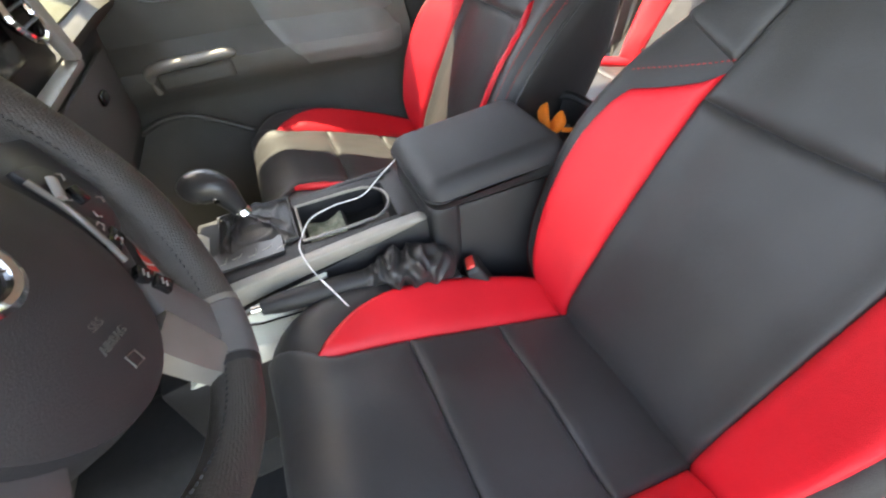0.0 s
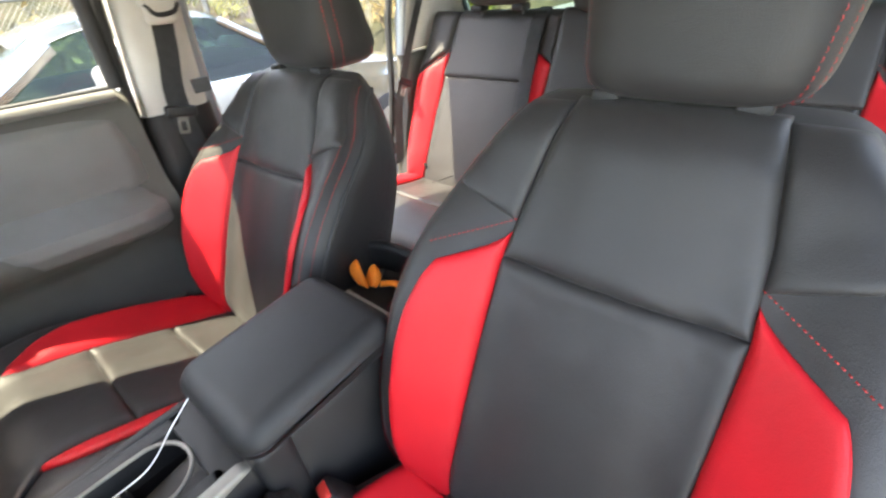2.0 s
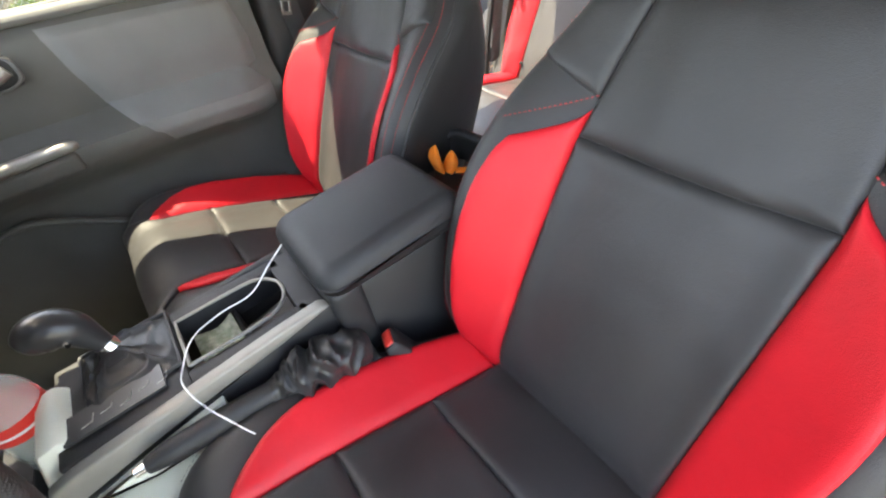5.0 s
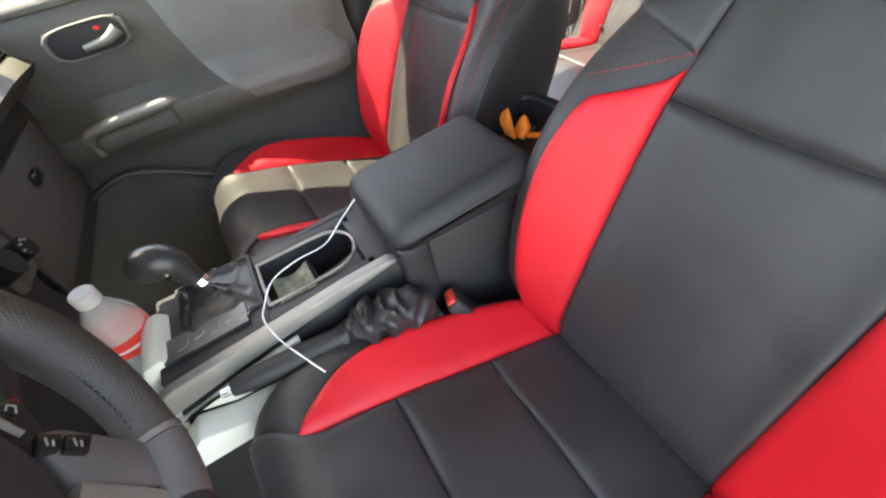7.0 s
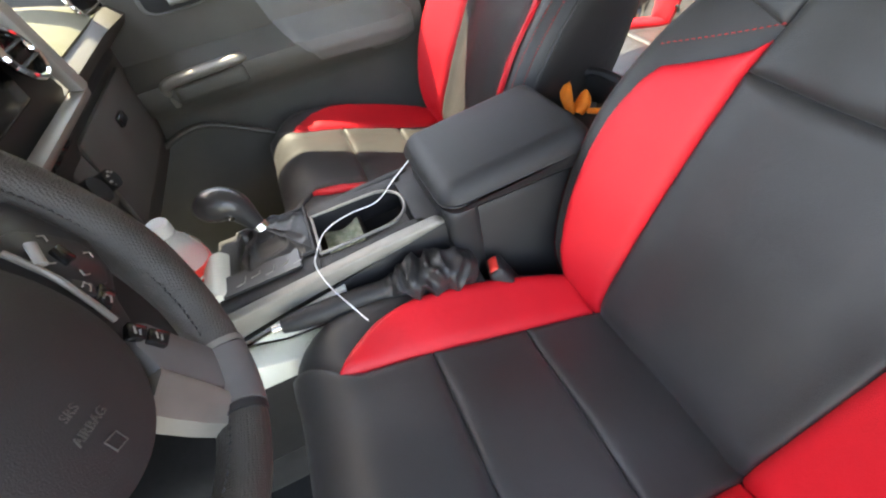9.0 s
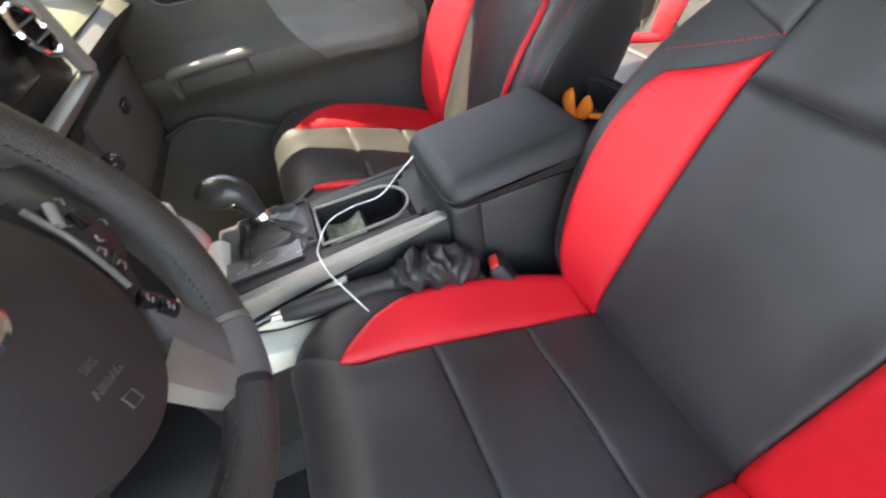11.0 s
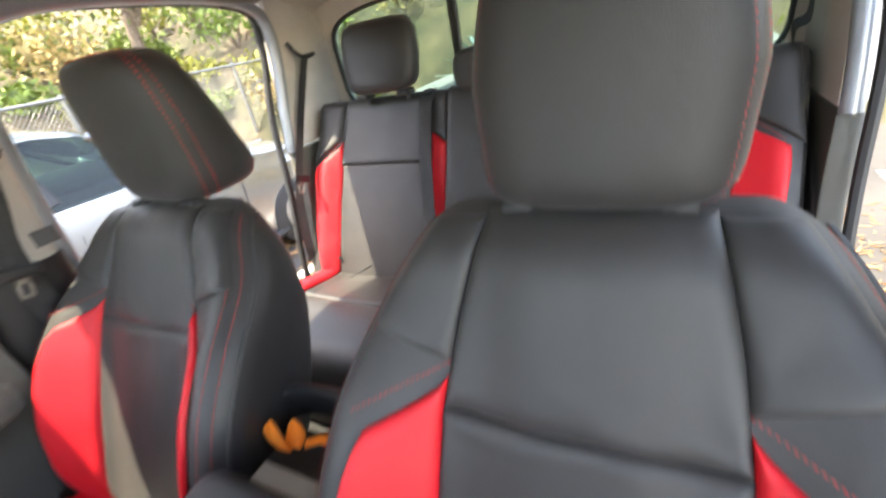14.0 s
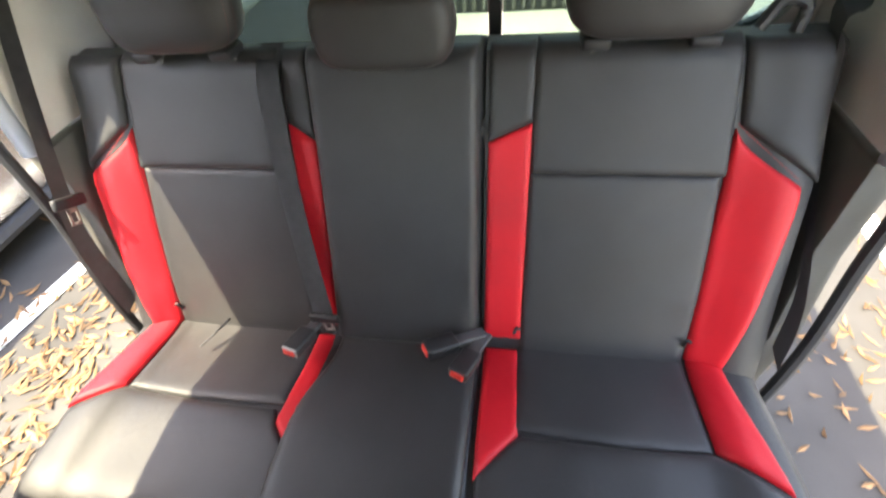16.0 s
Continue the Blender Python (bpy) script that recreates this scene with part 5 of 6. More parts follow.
# ---- passenger door ----
def door_panel(side, y_in, x0, x1, parent, bulge=1.0):
    """The inner face of a door, from the window sill over the armrest to the pocket."""
    rows = [(0.062, 0.845), (0.030, 0.842), (0.008, 0.825), (0.0, 0.80), (-0.006, 0.72), (0.0, 0.66), (-0.03, 0.632), (-0.055, 0.615), (-0.06, 0.59), (-0.045, 0.555), (-0.012, 0.535), (0.004, 0.50), (0.008, 0.42), (0.0, 0.36), (-0.02, 0.30), (-0.025, 0.15), (0.0, 0.06), (0.062, 0.04)]
    secs = []
    for i in range(31):
        f = i / 30
        x = x0 + (x1 - x0) * f
        rear = ease((f - 0.80) / 0.2)
        secs.append([Vector((x, side * (y_in + (d if d > 0 else d * bulge * (1 - 0.55 * rear))), z - 0.02 * f)) for d, z in rows])
    return part("inner_panel", loft(secs), DOOR_PLASTIC, parent, "charcoal plastic inner door panel")


door = thing("front_door", (-0.4, 0.68, 0.1), "closed front passenger door with grey padded trim", "door")
door_panel(1, 0.665, -0.86, 0.085, door)
pad_rows = [(0.006, 0.815), (-0.008, 0.795), (-0.016, 0.72), (-0.012, 0.66), (-0.038, 0.632), (-0.062, 0.612), (-0.066, 0.588), (-0.050, 0.556), (-0.02, 0.538)]
pad = grid(lambda u, v: (lambda k: Vector(((-0.345 + 0.135 * clamp((k / 8) ** 0.8) + (0.055 + 0.345 - 0.135 * clamp((k / 8) ** 0.8)) * u), 0.665 + linear_table([(i, r[0]) for i, r in enumerate(pad_rows)], k) + 0.010 * (1 - clamp(min(u, 1 - u) * 14)) + 0.02 * ease((u - 0.75) / 0.25) * (1 if k > 3 else 0.2), linear_table([(i, r[1]) for i, r in enumerate(pad_rows)], k) - 0.018 * u - 0.004)))(v * 8), 40, 32)
part("armrest_pad", pad, DOOR_PAD, door, "light grey padded armrest panel")
# sill band's lighter grey stands for light falling along the window edge
part("sill_band", tube([(-0.84, 0.692, 0.838), (-0.4, 0.690, 0.832), (0.07, 0.690, 0.818)], 0.018, 12, flat=0.7), DOOR_PAD, door, "grey padded window sill, lightened for the light on it")
part("window_seal", tube([(-0.84, 0.715, 0.846), (0.08, 0.715, 0.826)], 0.010, 8), RUBBER, door, "black rubber window seal")
pane = part("window_pane", grid(lambda u, v: Vector((-0.92 + 0.99 * u + 0.30 * v * (1 - u), 0.725 - 0.045 * v, 0.83 + 0.37 * v)), 8, 6), CLEAR, door, "clear side window")
pane.visible_shadow = False
part("outer_skin", rbox(-0.9, 0.09, 0.74, 0.80, -0.1, 0.83, 0.02), TRUCK_PAINT, door, "grey painted outer door skin")
part("window_frame", tube([(-0.93, 0.715, 0.84), (-0.76, 0.70, 1.08), (-0.55, 0.665, 1.19), (0.06, 0.675, 1.20), (0.095, 0.69, 1.12), (0.085, 0.712, 0.83)], 0.016, 10, n=50, up=(0, 1, 0)), RUBBER, door, "black window frame")
# pull handle, latch lever and pocket
part("pull_handle", tube([(-0.562, 0.622, 0.555), (-0.563, 0.614, 0.590), (-0.550, 0.604, 0.612), (-0.46, 0.592, 0.620), (-0.385, 0.582, 0.624), (-0.366, 0.584, 0.620)], [0.009, 0.012, 0.0145, 0.0145, 0.0135, 0.005], 14, n=28, flat=0.9), SILVER, door, "satin silver pull handle")
part("pull_recess", rbox(-0.550, -0.380, 0.598, 0.64, 0.560, 0.604, 0.012), DOOR_PLASTIC, door)
c = Vector((-0.448, 0.648, 0.762))
latch = part("latch_ring", grid(lambda u, v: c + Vector((0.072 * math.copysign(abs(math.cos(2 * math.pi * u)) ** 0.6, math.cos(2 * math.pi * u)), 0, 0.030 * math.copysign(abs(math.sin(2 * math.pi * u)) ** 0.6, math.sin(2 * math.pi * u)))) * (1 + 0.07 * math.cos(2 * math.pi * v)) + Vector((0, -0.005 * math.sin(2 * math.pi * v), 0)), 44, 8), DOOR_PAD, door, "grey ring round the door latch")
part("latch_cup", moved(rbox(-0.068, 0.068, -0.002, 0.006, -0.027, 0.027, 0.002), Matrix.Translation(c)), PLASTIC, latch)
part("latch_lever", tube([c + Vector((-0.015, -0.010, -0.012)), c + Vector((0.03, -0.014, -0.008)), c + Vector((0.058, -0.012, 0.004))], [0.006, 0.009, 0.012], 10, n=10), SILVER, latch, "silver latch lever")
part("lock_switch", rbox(c.x + 0.020, c.x + 0.032, c.y - 0.008, c.y, c.z + 0.010, c.z + 0.018, 0.002), BUTTON_RED, latch)
part("map_pocket", tube([(-0.66, 0.645, 0.462), (-0.60, 0.640, 0.485), (-0.54, 0.637, 0.488), (-0.47, 0.638, 0.455), (-0.38, 0.640, 0.400), (-0.26, 0.642, 0.352), (0.0, 0.645, 0.335)], 0.011, 10, n=36, flat=0.7), DOOR_PLASTIC, door, "curved edge of the door pocket")


# ---- open rear door on the passenger side ----
rd = thing("rear_door", (0.26, 0.78, 0.0), "open rear passenger door swung out from its hinge", "door")
swing = Matrix.Translation((0.165, 0.84, 0)) @ Matrix.Rotation(radians(80), 4, "Z")
b = rbox(0.0, 0.74, -0.05, 0.05, 0.0, 0.80, 0.035, 5)
part("door_shell", moved(b, swing), TRUCK_PAINT, rd, "grey painted door shell")
part("inner_panel", moved(rbox(0.02, 0.72, -0.085, -0.045, 0.06, 0.79, 0.03, 5), swing), PLASTIC, rd, "dark inner door panel")
part("window_frame", moved(tube([(0.02, 0.0, 0.78), (0.02, -0.03, 1.0), (0.06, -0.05, 1.17), (0.4, -0.05, 1.20), (0.62, -0.05, 1.17), (0.70, -0.03, 1.05), (0.72, 0.0, 0.78)], 0.018, 8, n=40, up=(0, 1, 0)), swing), RUBBER, rd, "black window frame")
pane = part("window_pane", moved(grid(lambda u, v: Vector((0.03 + 0.68 * u, -0.04 * v, 0.78 + 0.40 * v)), 4, 4), swing), CLEAR, rd)
pane.visible_shadow = False

# ---- roof fittings ----
hook = thing("coat_hook", (1.19, 0.32, 1.23), "small grey coat hook on the headliner", "hook")
part("base", moved(head_shape(0, 0, 0.032, 0.018, 0.008, 0), Matrix.Translation((1.19, 0.32, 1.226)) @ Matrix.Rotation(radians(80), 4, "Y")), PILLAR, hook)
part("arm", tube([(1.175, 0.335, 1.222), (1.170, 0.33, 1.205), (1.18, 0.315, 1.198), (1.19, 0.305, 1.206)], 0.006, 8, n=12), PLASTIC, hook)
grab = thing("grab_handle", (0.85, 0.66, 1.22), "grey grab handle above the rear doorway", "handle")
part("bar", tube([(0.78, 0.672, 1.228), (0.785, 0.63, 1.200), (0.81, 0.622, 1.188), (0.93, 0.622, 1.182), (0.96, 0.628, 1.188), (0.975, 0.66, 1.206)], 0.012, 10, n=30, flat=0.8), DOOR_PAD, grab)
for x in (0.78, 0.975):
    part("mount", rbox(x - 0.02, x + 0.02, 0.655, 0.69, 1.20, 1.235, 0.006), PILLAR, grab)
lamp = thing("dome_lamp", (0.9, -0.02, 1.25), "small pale dome lamp on the headliner", "lamp")
part("lens", rbox(0.86, 0.96, -0.06, 0.02, 1.255, 1.285, 0.008), LIGHT_PLASTIC, lamp)
tagged(part("seat_tag", moved(rbox(-0.0015, 0.0015, -0.012, 0.010, -0.011, 0.011, 0.0005), Matrix.Translation((0.206, -0.575, 0.780)) @ Matrix.Rotation(radians(15), 4, "Z")), WEBBING), "small grey woven tag sewn to the seat", "tag")
tag_ob = bpy.data.objects["seat_tag"]
tag_face = Matrix.Translation((0.206, -0.575, 0.780)) @ Matrix.Rotation(radians(15), 4, "Z")
for word, y, size in (("SIDE", -0.0035, 0.0062), ("AIRBAG", -0.0095, 0.0050)):
    cu = bpy.data.curves.new("lettering", "FONT")
    cu.body, cu.size, cu.extrude, cu.align_x = word, size, 0.0003, "CENTER"
    cu.materials.append(LIGHT_PLASTIC)
    ob = new("lettering", cu)
    ob.parent = tag_ob
    ob.matrix_basis = tag_ob.matrix_basis.inverted() @ tag_face @ Matrix(((0, 0, -1, -0.0017), (0, 1, 0, y), (1, 0, 0, 0), (0, 0, 0, 1)))
    ob["label"] = "pale woven lettering"
tagged(part("seat_tag", rbox(0.205, 0.245, 0.618, 0.624, 0.795, 0.825, 0.001), WEBBING), "small dark woven tag on the passenger seat", "tag")
tagged(part("cover_strap", tube([(0.800, 0.475, 0.357), (0.835, 0.455, 0.360), (0.875, 0.435, 0.362)], 0.004, 6, flat=0.5), PLASTIC), "short black cover strap on the rear cushion", "strap")

# ---- pickup bed ----
bed = thing("pickup_bed", (2.4, 0.0, -0.2), "black pickup bed with ribbed tailgate and grey rails", "truck bed")
for side in (-1, 1):
    part("side_wall", rbox(1.42, 3.40, min(side * 0.70, side * 0.80), max(side * 0.70, side * 0.80), 0.1, 0.70, 0.02), BED, bed)
    part("rail", rbox(1.40, 3.42, min(side * 0.68, side * 0.86), max(side * 0.68, side * 0.86), 0.69, 0.735, 0.015), DOOR_PAD, bed, "grey plastic bed rail")
    part("outer_side", rbox(1.40, 3.42, min(side * 0.80, side * 0.90), max(side * 0.80, side * 0.90), -0.1, 0.70, 0.04), TRUCK_PAINT, bed, "grey painted bed side")
    part("tie_down", tube([(2.9, side * 0.695, 0.62), (2.9, side * 0.66, 0.61), (2.96, side * 0.66, 0.61), (2.96, side * 0.695, 0.62)], 0.008, 8), SILVER, bed)
# sun on the bed floor is put into a paler colour than the liner
part("bed_floor", rbox(1.42, 3.40, -0.75, 0.75, 0.08, 0.12, 0.01), LIGHT_PLASTIC, bed, "bed floor with sunlight put into its pale colour")
gate = part("tailgate", rbox(3.32, 3.42, -0.70, 0.70, 0.1, 0.66, 0.01), BED, bed, "ribbed black tailgate")
part("gate_cap", rbox(3.28, 3.45, -0.70, 0.70, 0.66, 0.735, 0.015), DOOR_PAD, bed, "grey tailgate cap")
part("gate_rail", rbox(3.29, 3.33, -0.68, 0.68, 0.585, 0.61, 0.006), SILVER, bed, "pale rail on the tailgate")
for i in range(22):
    y = -0.64 + 0.061 * i
    part("rib", rbox(3.295, 3.325, y - 0.014, y + 0.014, 0.14, 0.57, 0.006, 1), DOOR_PLASTIC, gate)
part("front_wall", rbox(1.40, 1.44, -0.72, 0.72, 0.1, 0.68, 0.01), BED, bed)
for side in (-1, 1):
    for x in (2.55, -1.55):
        w = thing("truck_wheel", (x, side * 0.80, -0.25), "black truck tyre under the body", "wheel", "truck wheels")
        part("tyre", tube([(x, side * 0.70, -0.23), (x, side * 0.73, -0.23), (x, side * 0.87, -0.23), (x, side * 0.90, -0.23)], [0.33, 0.37, 0.37, 0.33], 40), RUBBER, w)
        part("rim", tube([(x, side * 0.84, -0.23), (x, side * 0.905, -0.23)], [0.21, 0.2], 24), SILVER, w)


# ---- silver car alongside ----
car = thing("parked_car", (1.5, 3.58, -0.6), "silver parked sedan with tinted windows", "car")
CY = 3.58


def car_ring(x):
    half = lerp_table([(-0.95, 0.70), (-0.6, 0.84), (0.2, 0.88), (2.4, 0.88), (3.4, 0.82), (3.85, 0.62)], x)
    belt = lerp_table([(-0.95, 0.30), (-0.75, 0.43), (0.0, 0.47), (1.2, 0.455), (2.1, 0.42), (2.5, 0.37), (3.3, 0.22), (3.85, -0.02)], x)
    low = -0.40
    out = []
    for f, z in ((0.90, low), (0.975, low + 0.07), (0.985, -0.22), (1.0, 0.0), (0.995, 0.18), (0.975, belt - 0.13), (0.955, belt - 0.03), (0.91, belt), (0.6, belt + 0.035), (0.0, belt + 0.05)):
        out.append((f * half, z))
    return [Vector((x, CY - y, z)) for y, z in out] + [Vector((x, CY + y, z)) for y, z in reversed(out[:-1])]


body = part("body", loft([car_ring(-0.95 + 4.8 * i / 60) for i in range(61)]), PAINT, car)


def cabin_ring(x):
    top = lerp_table([(-0.55, 0.44), (0.42, 0.86), (0.9, 0.935), (1.3, 0.90), (2.28, 0.41)], x) if x < 0.9 else linear_table([(0.9, 0.935), (1.15, 0.925), (1.4, 0.87), (2.28, 0.40)], x)
    base = lerp_table([(-0.55, 0.44), (0.0, 0.47), (1.2, 0.455), (2.1, 0.42), (2.3, 0.38)], x) - 0.01
    h = max(top - base, 0.004)
    k = h / 0.48
    pts = [(0.80, base), (0.785, base + 0.1 * h), (0.80 - 0.10 * k, base + 0.55 * h), (0.80 - 0.17 * k, base + 0.88 * h), (0.80 - 0.26 * k, base + 0.98 * h), (0.3, base + h * 1.02), (0, base + h * 1.03)]
    return [Vector((x, CY - y, z)) for y, z in pts] + [Vector((x, CY + y, z)) for y, z in reversed(pts[:-1])]


xs = [-0.55 + 2.83 * i / 48 for i in range(49)]
part("glass", loft([cabin_ring(x) for x in xs]), CAR_GLASS, car, "green tinted windows")
part("cabin_trim", rbox(-0.3, 1.95, CY - 0.70, CY + 0.70, 0.3, 0.535, 0.04), PLASTIC, car, "dark seats and trim inside the car")
roof_b = bmesh.new()
grid(lambda u, v: (lambda x: (lambda r: smooth_line([r[3], r[5], r[6], r[7], r[9]], 12)[round(u * 12)] + Vector((0, 0, 0.008)))(cabin_ring(x)))(0.28 + 1.14 * v), 12, 20, roof_b)
part("roof", roof_b, PAINT, car)
for sgn in (-1, 1):
    def rail_pt(x, k):
        r = cabin_ring(x)
        p = r[k]
        return Vector((x, CY + (p.y - CY) * (-sgn) * 1.006, p.z + 0.004))
    part("pillar", tube([rail_pt(2.26, 1), rail_pt(1.85, 2), rail_pt(1.42, 3)], 0.028, 8, n=12), PAINT, car, "silver windscreen pillar")
    part("pillar", tube([rail_pt(1.02, 1), rail_pt(0.98, 2), rail_pt(0.93, 3)], 0.045, 8, n=10, flat=0.5, up=(0, 1, 0)), RUBBER, car, "dark middle pillar")
    part("pillar", tube([rail_pt(-0.38, 1), rail_pt(0.02, 2), rail_pt(0.40, 3)], 0.060, 8, n=12), PAINT, car, "silver rear pillar")
    part("waist_strip", tube([rail_pt(x, 0) for x in (-0.3, 0.3, 0.9, 1.5, 2.1)], 0.012, 8), CHROME, car, "bright strip below the windows")
    part("sill", tube([(0.0, CY + sgn * 0.85, -0.40), (2.5, CY + sgn * 0.85, -0.40)], 0.05, 8), RUBBER, car)
    m = part("mirror", moved(head_shape(0, 0, 0.085, 0.06, 0.05, 0), Matrix.Translation((2.02, CY + sgn * 0.93, 0.49))), PAINT, car, "silver door mirror")
    for x in (1.50, 0.42):
        part("door_handle", tube([(x, CY + sgn * 0.872, 0.265), (x + 0.03, CY + sgn * 0.895, 0.27), (x + 0.17, CY + sgn * 0.895, 0.265), (x + 0.2, CY + sgn * 0.872, 0.26)], 0.014, 8, n=14), PAINT, car)
    for x in (-0.02, 2.72):
        wh = part("wheel", tube([(x, CY + sgn * 0.70, -0.29), (x, CY + sgn * 0.73, -0.29), (x, CY + sgn * 0.875, -0.29), (x, CY + sgn * 0.89, -0.29)], [0.28, 0.31, 0.31, 0.28], 36), RUBBER, car, "black tyre")
        part("hub_cap", tube([(x, CY + sgn * 0.84, -0.29), (x, CY + sgn * 0.895, -0.29)], [0.2, 0.19], 20), SILVER, wh)
    for x in (0.98, 2.18):
        line = [Vector((x + 0.02 * k, CY + sgn * y, z)) for k, (y, z) in enumerate(((0.882, -0.3), (0.884, 0.0), (0.88, 0.2), (0.845, 0.42)))]
        part("door_gap", tube(line, 0.004, 5, n=12), RUBBER, car)


# ---- ground, hill, plants ----
def ground_z(x, y):
    d = max(ease((x - 4.4) / 2.5) * (x - 4.4) * 0.62, ease((y - 7.0) / 3.0) * (y - 7.0) * 0.5)
    d = min(d, 14.0)
    lump = 0.35 * noise.noise(Vector((x * 0.3, y * 0.3, 0))) + 0.12 * noise.noise(Vector((x * 1.1, y * 1.1, 4)))
    return -0.6 + d + lump * ease(d / 1.2)


def warp(u):
    k = 2 * u - 1
    return math.copysign(abs(k) ** 2.2, k) * 150


gm = grid(lambda u, v: Vector((warp(u) + 2, warp(v) + 2, ground_z(warp(u) + 2, warp(v) + 2))), 150, 150)
ground = structure("ground", gm, GROUND, "dusty asphalt lot rising to a dry hillside")
ground.data.materials.append(SOIL)
for p in ground.data.polygons:
    if p.center.z > -0.5:
        p.material_index = 1
for i, (a, b2) in enumerate((((-1.5, 2.92), (4.2, 1.82)), ((-1.5, -2.03), (4.2, -2.03)))):
    a, b2 = Vector((*a, -0.594)), Vector((*b2, -0.594))
    n = (b2 - a).cross(Vector((0, 0, 1))).normalized() * 0.055
    structure("road_line", prism([a - n, b2 - n, b2 + n, a + n], 0.004, (0, 0, 1)), LINE_PAINT, "worn white parking line on the asphalt")

rng = random.Random(4)


def litter(name, count, x0, x1, y0, y1, label, size=1.0):
    b = bmesh.new()
    for _ in range(count):
        x, y = rng.uniform(x0, x1), rng.uniform(y0, y1)
        if noise.noise(Vector((x * 1.4, y * 1.4, 7))) < rng.uniform(-0.5, 0.35):
            continue
        a, l, w = rng.uniform(0, math.tau), size * rng.uniform(0.05, 0.14), size * rng.uniform(0.006, 0.017)
        d, s = Vector((math.cos(a), math.sin(a), rng.uniform(-0.12, 0.12))), Vector((-math.sin(a), math.cos(a), rng.uniform(-0.3, 0.3)))
        c = Vector((x, y, ground_z(x, y) + 0.010))
        bend = Vector((0, 0, rng.uniform(0.003, 0.02)))
        v = [b.verts.new(p) for p in (c - d * l / 2, c + s * w - bend * 0.2, c + d * l / 2 + bend, c - s * w - bend * 0.2)]
        b.faces.new((v[0], v[1], v[2]))
        b.faces.new((v[0], v[2], v[3]))
    ob = part(name, b, LEAF, None, smooth=False)
    tagged(ob, label, "leaf litter", kind="stuff")


litter("leaf_litter", 3600, -0.5, 3.6, 0.85, 3.0, "dry narrow tan leaves scattered on the asphalt")
litter("leaf_litter", 4600, -0.5, 3.6, -3.6, -0.85, "dry tan leaves scattered beside the driver side", 0.65)


def shrub(name, at, size, count, mat, label, leaf=0.09, tall=1.0):
    """A low shrub: short stems and a loose crown of single leaves in uneven clumps."""
    th = thing(name, at, label, "shrub", "shrubs on the hillside")
    at = Vector(at)
    stems = bmesh.new()
    ends = []
    for _ in range(9):
        d = Vector((rng.gauss(0, 0.5), rng.gauss(0, 0.5), rng.uniform(0.5, 1.0) * tall)) * size * 0.6
        tube([at - Vector((0, 0, 0.1)), at + d * 0.5 + Vector((rng.gauss(0, 0.05), rng.gauss(0, 0.05), 0)), at + d], [0.02 * size, 0.012 * size, 0.004 * size], 5, stems)
        ends.append(at + d)
    part("stems", stems, BARK, th)
    b = bmesh.new()
    for _ in range(count):
        e = rng.choice(ends)
        c = e + Vector((rng.gauss(0, 0.26), rng.gauss(0, 0.26), rng.gauss(0, 0.2) * tall)) * size
        q = Euler((rng.uniform(0, 6), rng.uniform(0, 6), rng.uniform(0, 6))).to_matrix()
        l = leaf * rng.uniform(0.6, 1.4)
        v = [b.verts.new(c + q @ Vector(p)) for p in ((-l, 0, 0), (0, l * 0.4, 0.1 * l), (l, 0, 0), (0, -l * 0.4, 0.1 * l))]
        b.faces.new(v)
    part("crown", b, mat, th, smooth=False)
    return th


for i in range(46):
    x, y = rng.uniform(5.4, 12), rng.uniform(-7, 9)
    kind = rng.choice(("green", "green", "yellow", "straw"))
    size = rng.uniform(0.3, 0.75)
    shrub("hillside_shrub", (x, y, ground_z(x, y)), size, 420, {"green": GREEN, "yellow": YELLOW_GREEN, "straw": STRAW}[kind], {"green": "green leafy shrub on the dry slope", "yellow": "yellow-green flowering shrub on the slope", "straw": "clump of dry straw-coloured grass"}[kind], 0.05 if kind == "straw" else 0.07)
for i in range(26):
    x, y = rng.uniform(-9, 9), rng.uniform(7.6, 13)
    kind = rng.choice(("green", "green", "straw", "yellow"))
    shrub("hillside_shrub", (x, y, ground_z(x, y)), rng.uniform(0.5, 1.2), 520, {"green": GREEN, "yellow": YELLOW_GREEN, "straw": STRAW}[kind], {"green": "green bush behind the wire fence", "yellow": "yellow-green bush behind the wire fence", "straw": "dry straw-coloured bush behind the fence"}[kind], 0.09, 1.3)

ag = thing("agave_plant", (6.1, 1.75, ground_z(6.1, 1.75)), "large blue-green agave on the slope", "agave")
base = Vector((6.1, 1.75, ground_z(6.1, 1.75)))
for i in range(34):
    a = i * 2.39996
    up = 0.15 + 1.25 * (i / 34)
    d = Vector((math.cos(a) * math.cos(up), math.sin(a) * math.cos(up), math.sin(up)))
    l = 0.95 - 0.15 * (i / 34)
    side_v = d.cross(Vector((0, 0, 1))).normalized()
    nv = side_v.cross(d).normalized()
    b = grid(lambda u, v: base + d * l * v + Vector((0, 0, -0.16 * v * v * math.cos(up))) + side_v * (2 * u - 1) * 0.075 * (0.55 + 1.6 * v) * (1 - v) ** 0.75 + nv * 0.05 * (2 * u - 1) ** 2 * (1 - v), 4, 9)
    part("leaf", b, AGAVE, ag)


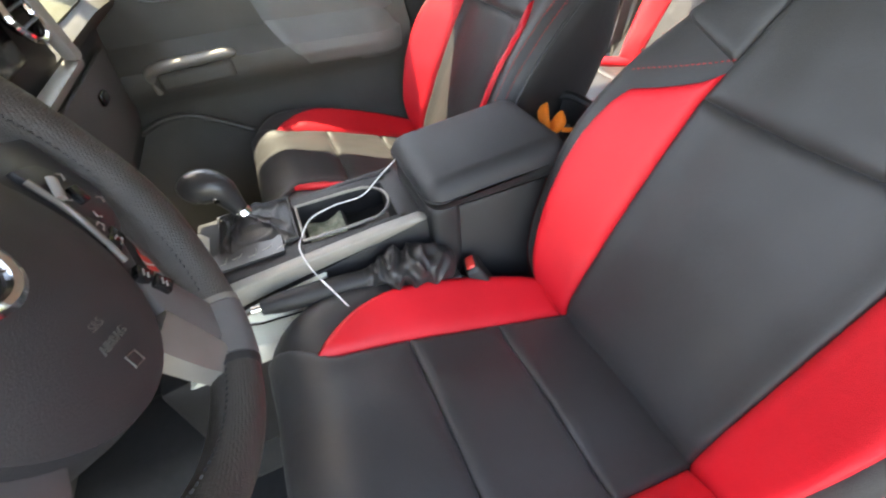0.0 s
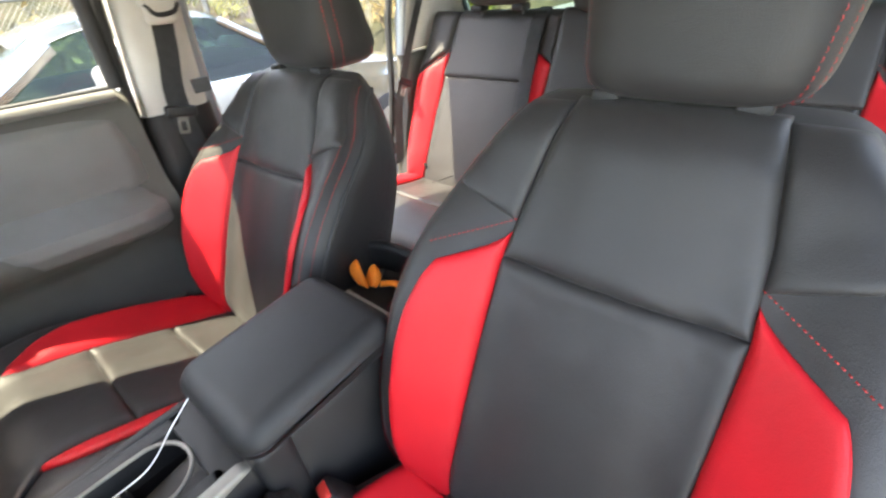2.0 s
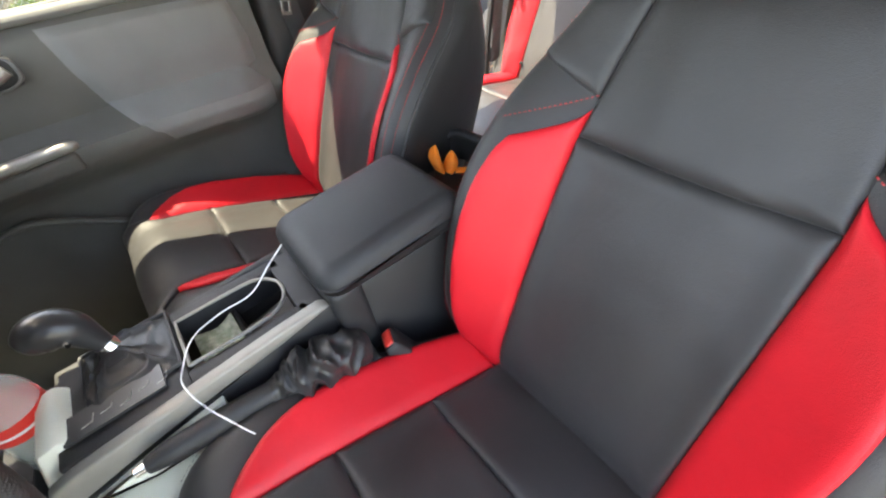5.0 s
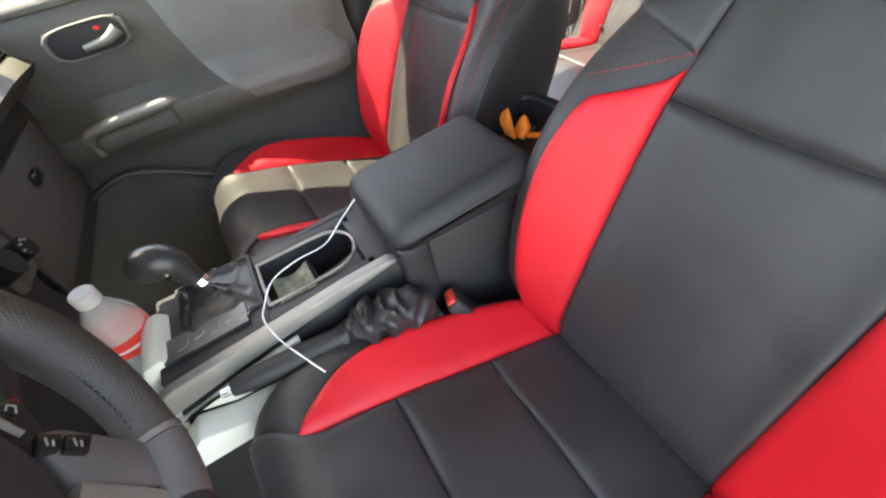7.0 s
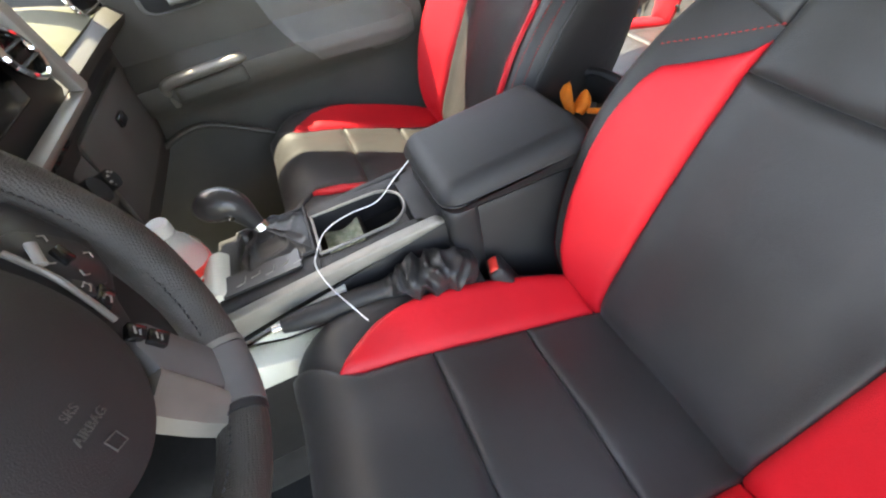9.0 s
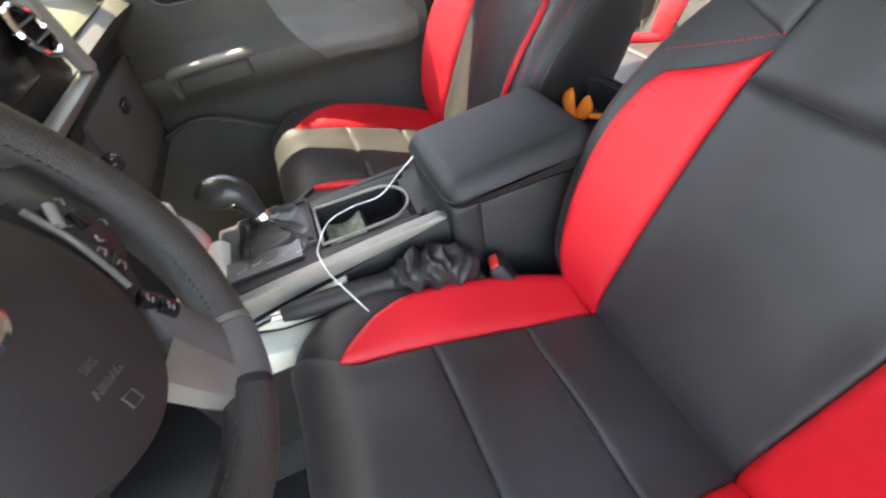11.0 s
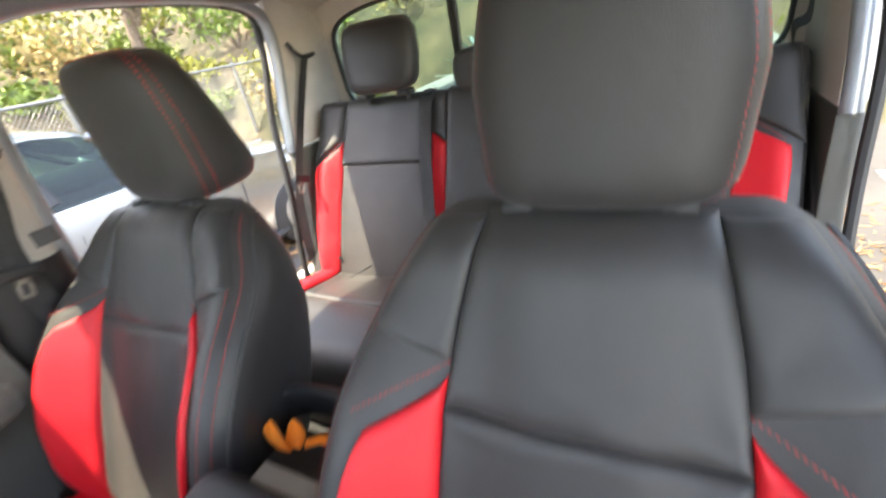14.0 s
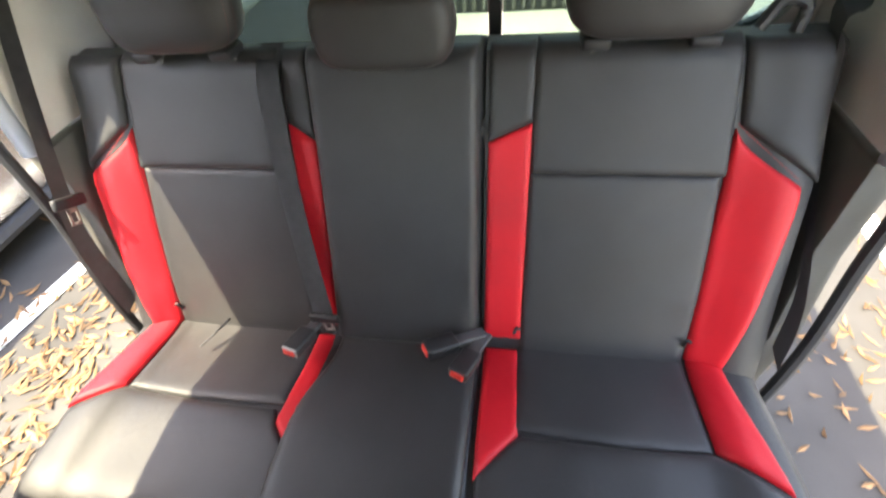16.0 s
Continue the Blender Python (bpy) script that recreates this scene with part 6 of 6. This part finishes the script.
def tree(at, high, label):
    th = thing("tree", at, label, "tree", "trees behind the fence")
    at = Vector(at)
    wood, tips = bmesh.new(), []
    tube([at - Vector((0, 0, 0.3)), at + Vector((0.1, 0.05, high * 0.3)), at + Vector((0.2, -0.1, high * 0.55))], [0.16, 0.12, 0.08], 8, wood, n=8)
    top = at + Vector((0.2, -0.1, high * 0.5))
    for _ in range(9):
        d = Vector((rng.gauss(0, 0.6), rng.gauss(0, 0.6), rng.uniform(0.2, 0.9))) * high * 0.42
        tube([top - Vector((0, 0, rng.uniform(0, high * 0.2))), top + d * 0.5 + Vector((0, 0, 0.2)), top + d], [0.06, 0.035, 0.012], 6, wood, n=6)
        tips += [top + d, top + d * 0.7]
    part("trunk", wood, BARK, th)
    b = bmesh.new()
    for _ in range(2600):
        c = rng.choice(tips) + Vector((rng.gauss(0, 0.16), rng.gauss(0, 0.16), rng.gauss(0, 0.13))) * high
        q = Euler((rng.uniform(0, 6), rng.uniform(0, 6), rng.uniform(0, 6))).to_matrix()
        l = rng.uniform(0.06, 0.13)
        v = [b.verts.new(c + q @ Vector(p)) for p in ((-l, 0, 0), (0, l * 0.35, 0), (l, 0, 0), (0, -l * 0.35, 0))]
        b.faces.new(v)
    part("crown", b, GREEN, th, smooth=False)


for x, y, h in ((-5.5, 8.6, 4.5), (-2.2, 9.4, 5.0), (2.4, 10.5, 5.5), (6.5, 10.0, 4.2), (9.5, 7.0, 3.6)):
    tree((x, y, ground_z(x, y)), h, "slender tree with loose green crown behind the fence")

fence = thing("wire_fence", (2.0, 6.4, -0.6), "galvanised chain-link fence along the lot", "fence")
mesh = bmesh.new()
FX0, FX1, FZ0, FZ1, FY = -8.0, 8.5, -0.58, 1.08, 6.4
step = 0.062
k = FX0 - (FZ1 - FZ0)
while k < FX1:
    for s in (1, -1):
        xa, xb = (k, k + (FZ1 - FZ0)) if s > 0 else (k + (FZ1 - FZ0), k)
        tube([(xa, FY, FZ0), (xb, FY, FZ1)], 0.0026, 3, mesh)
    k += step
tagged(part("wire_mesh", mesh, WIRE, fence, "diamond wire mesh"), kind="stuff")
for i in range(7):
    x = FX0 + 2.75 * i
    part("post", tube([(x, FY + 0.03, -0.65), (x, FY + 0.03, 1.14)], 0.03, 10), WIRE, fence, "galvanised post")
part("top_rail", tube([(FX0, FY, 1.09), (FX1, FY, 1.09)], 0.02, 8), WIRE, fence, "galvanised top rail")
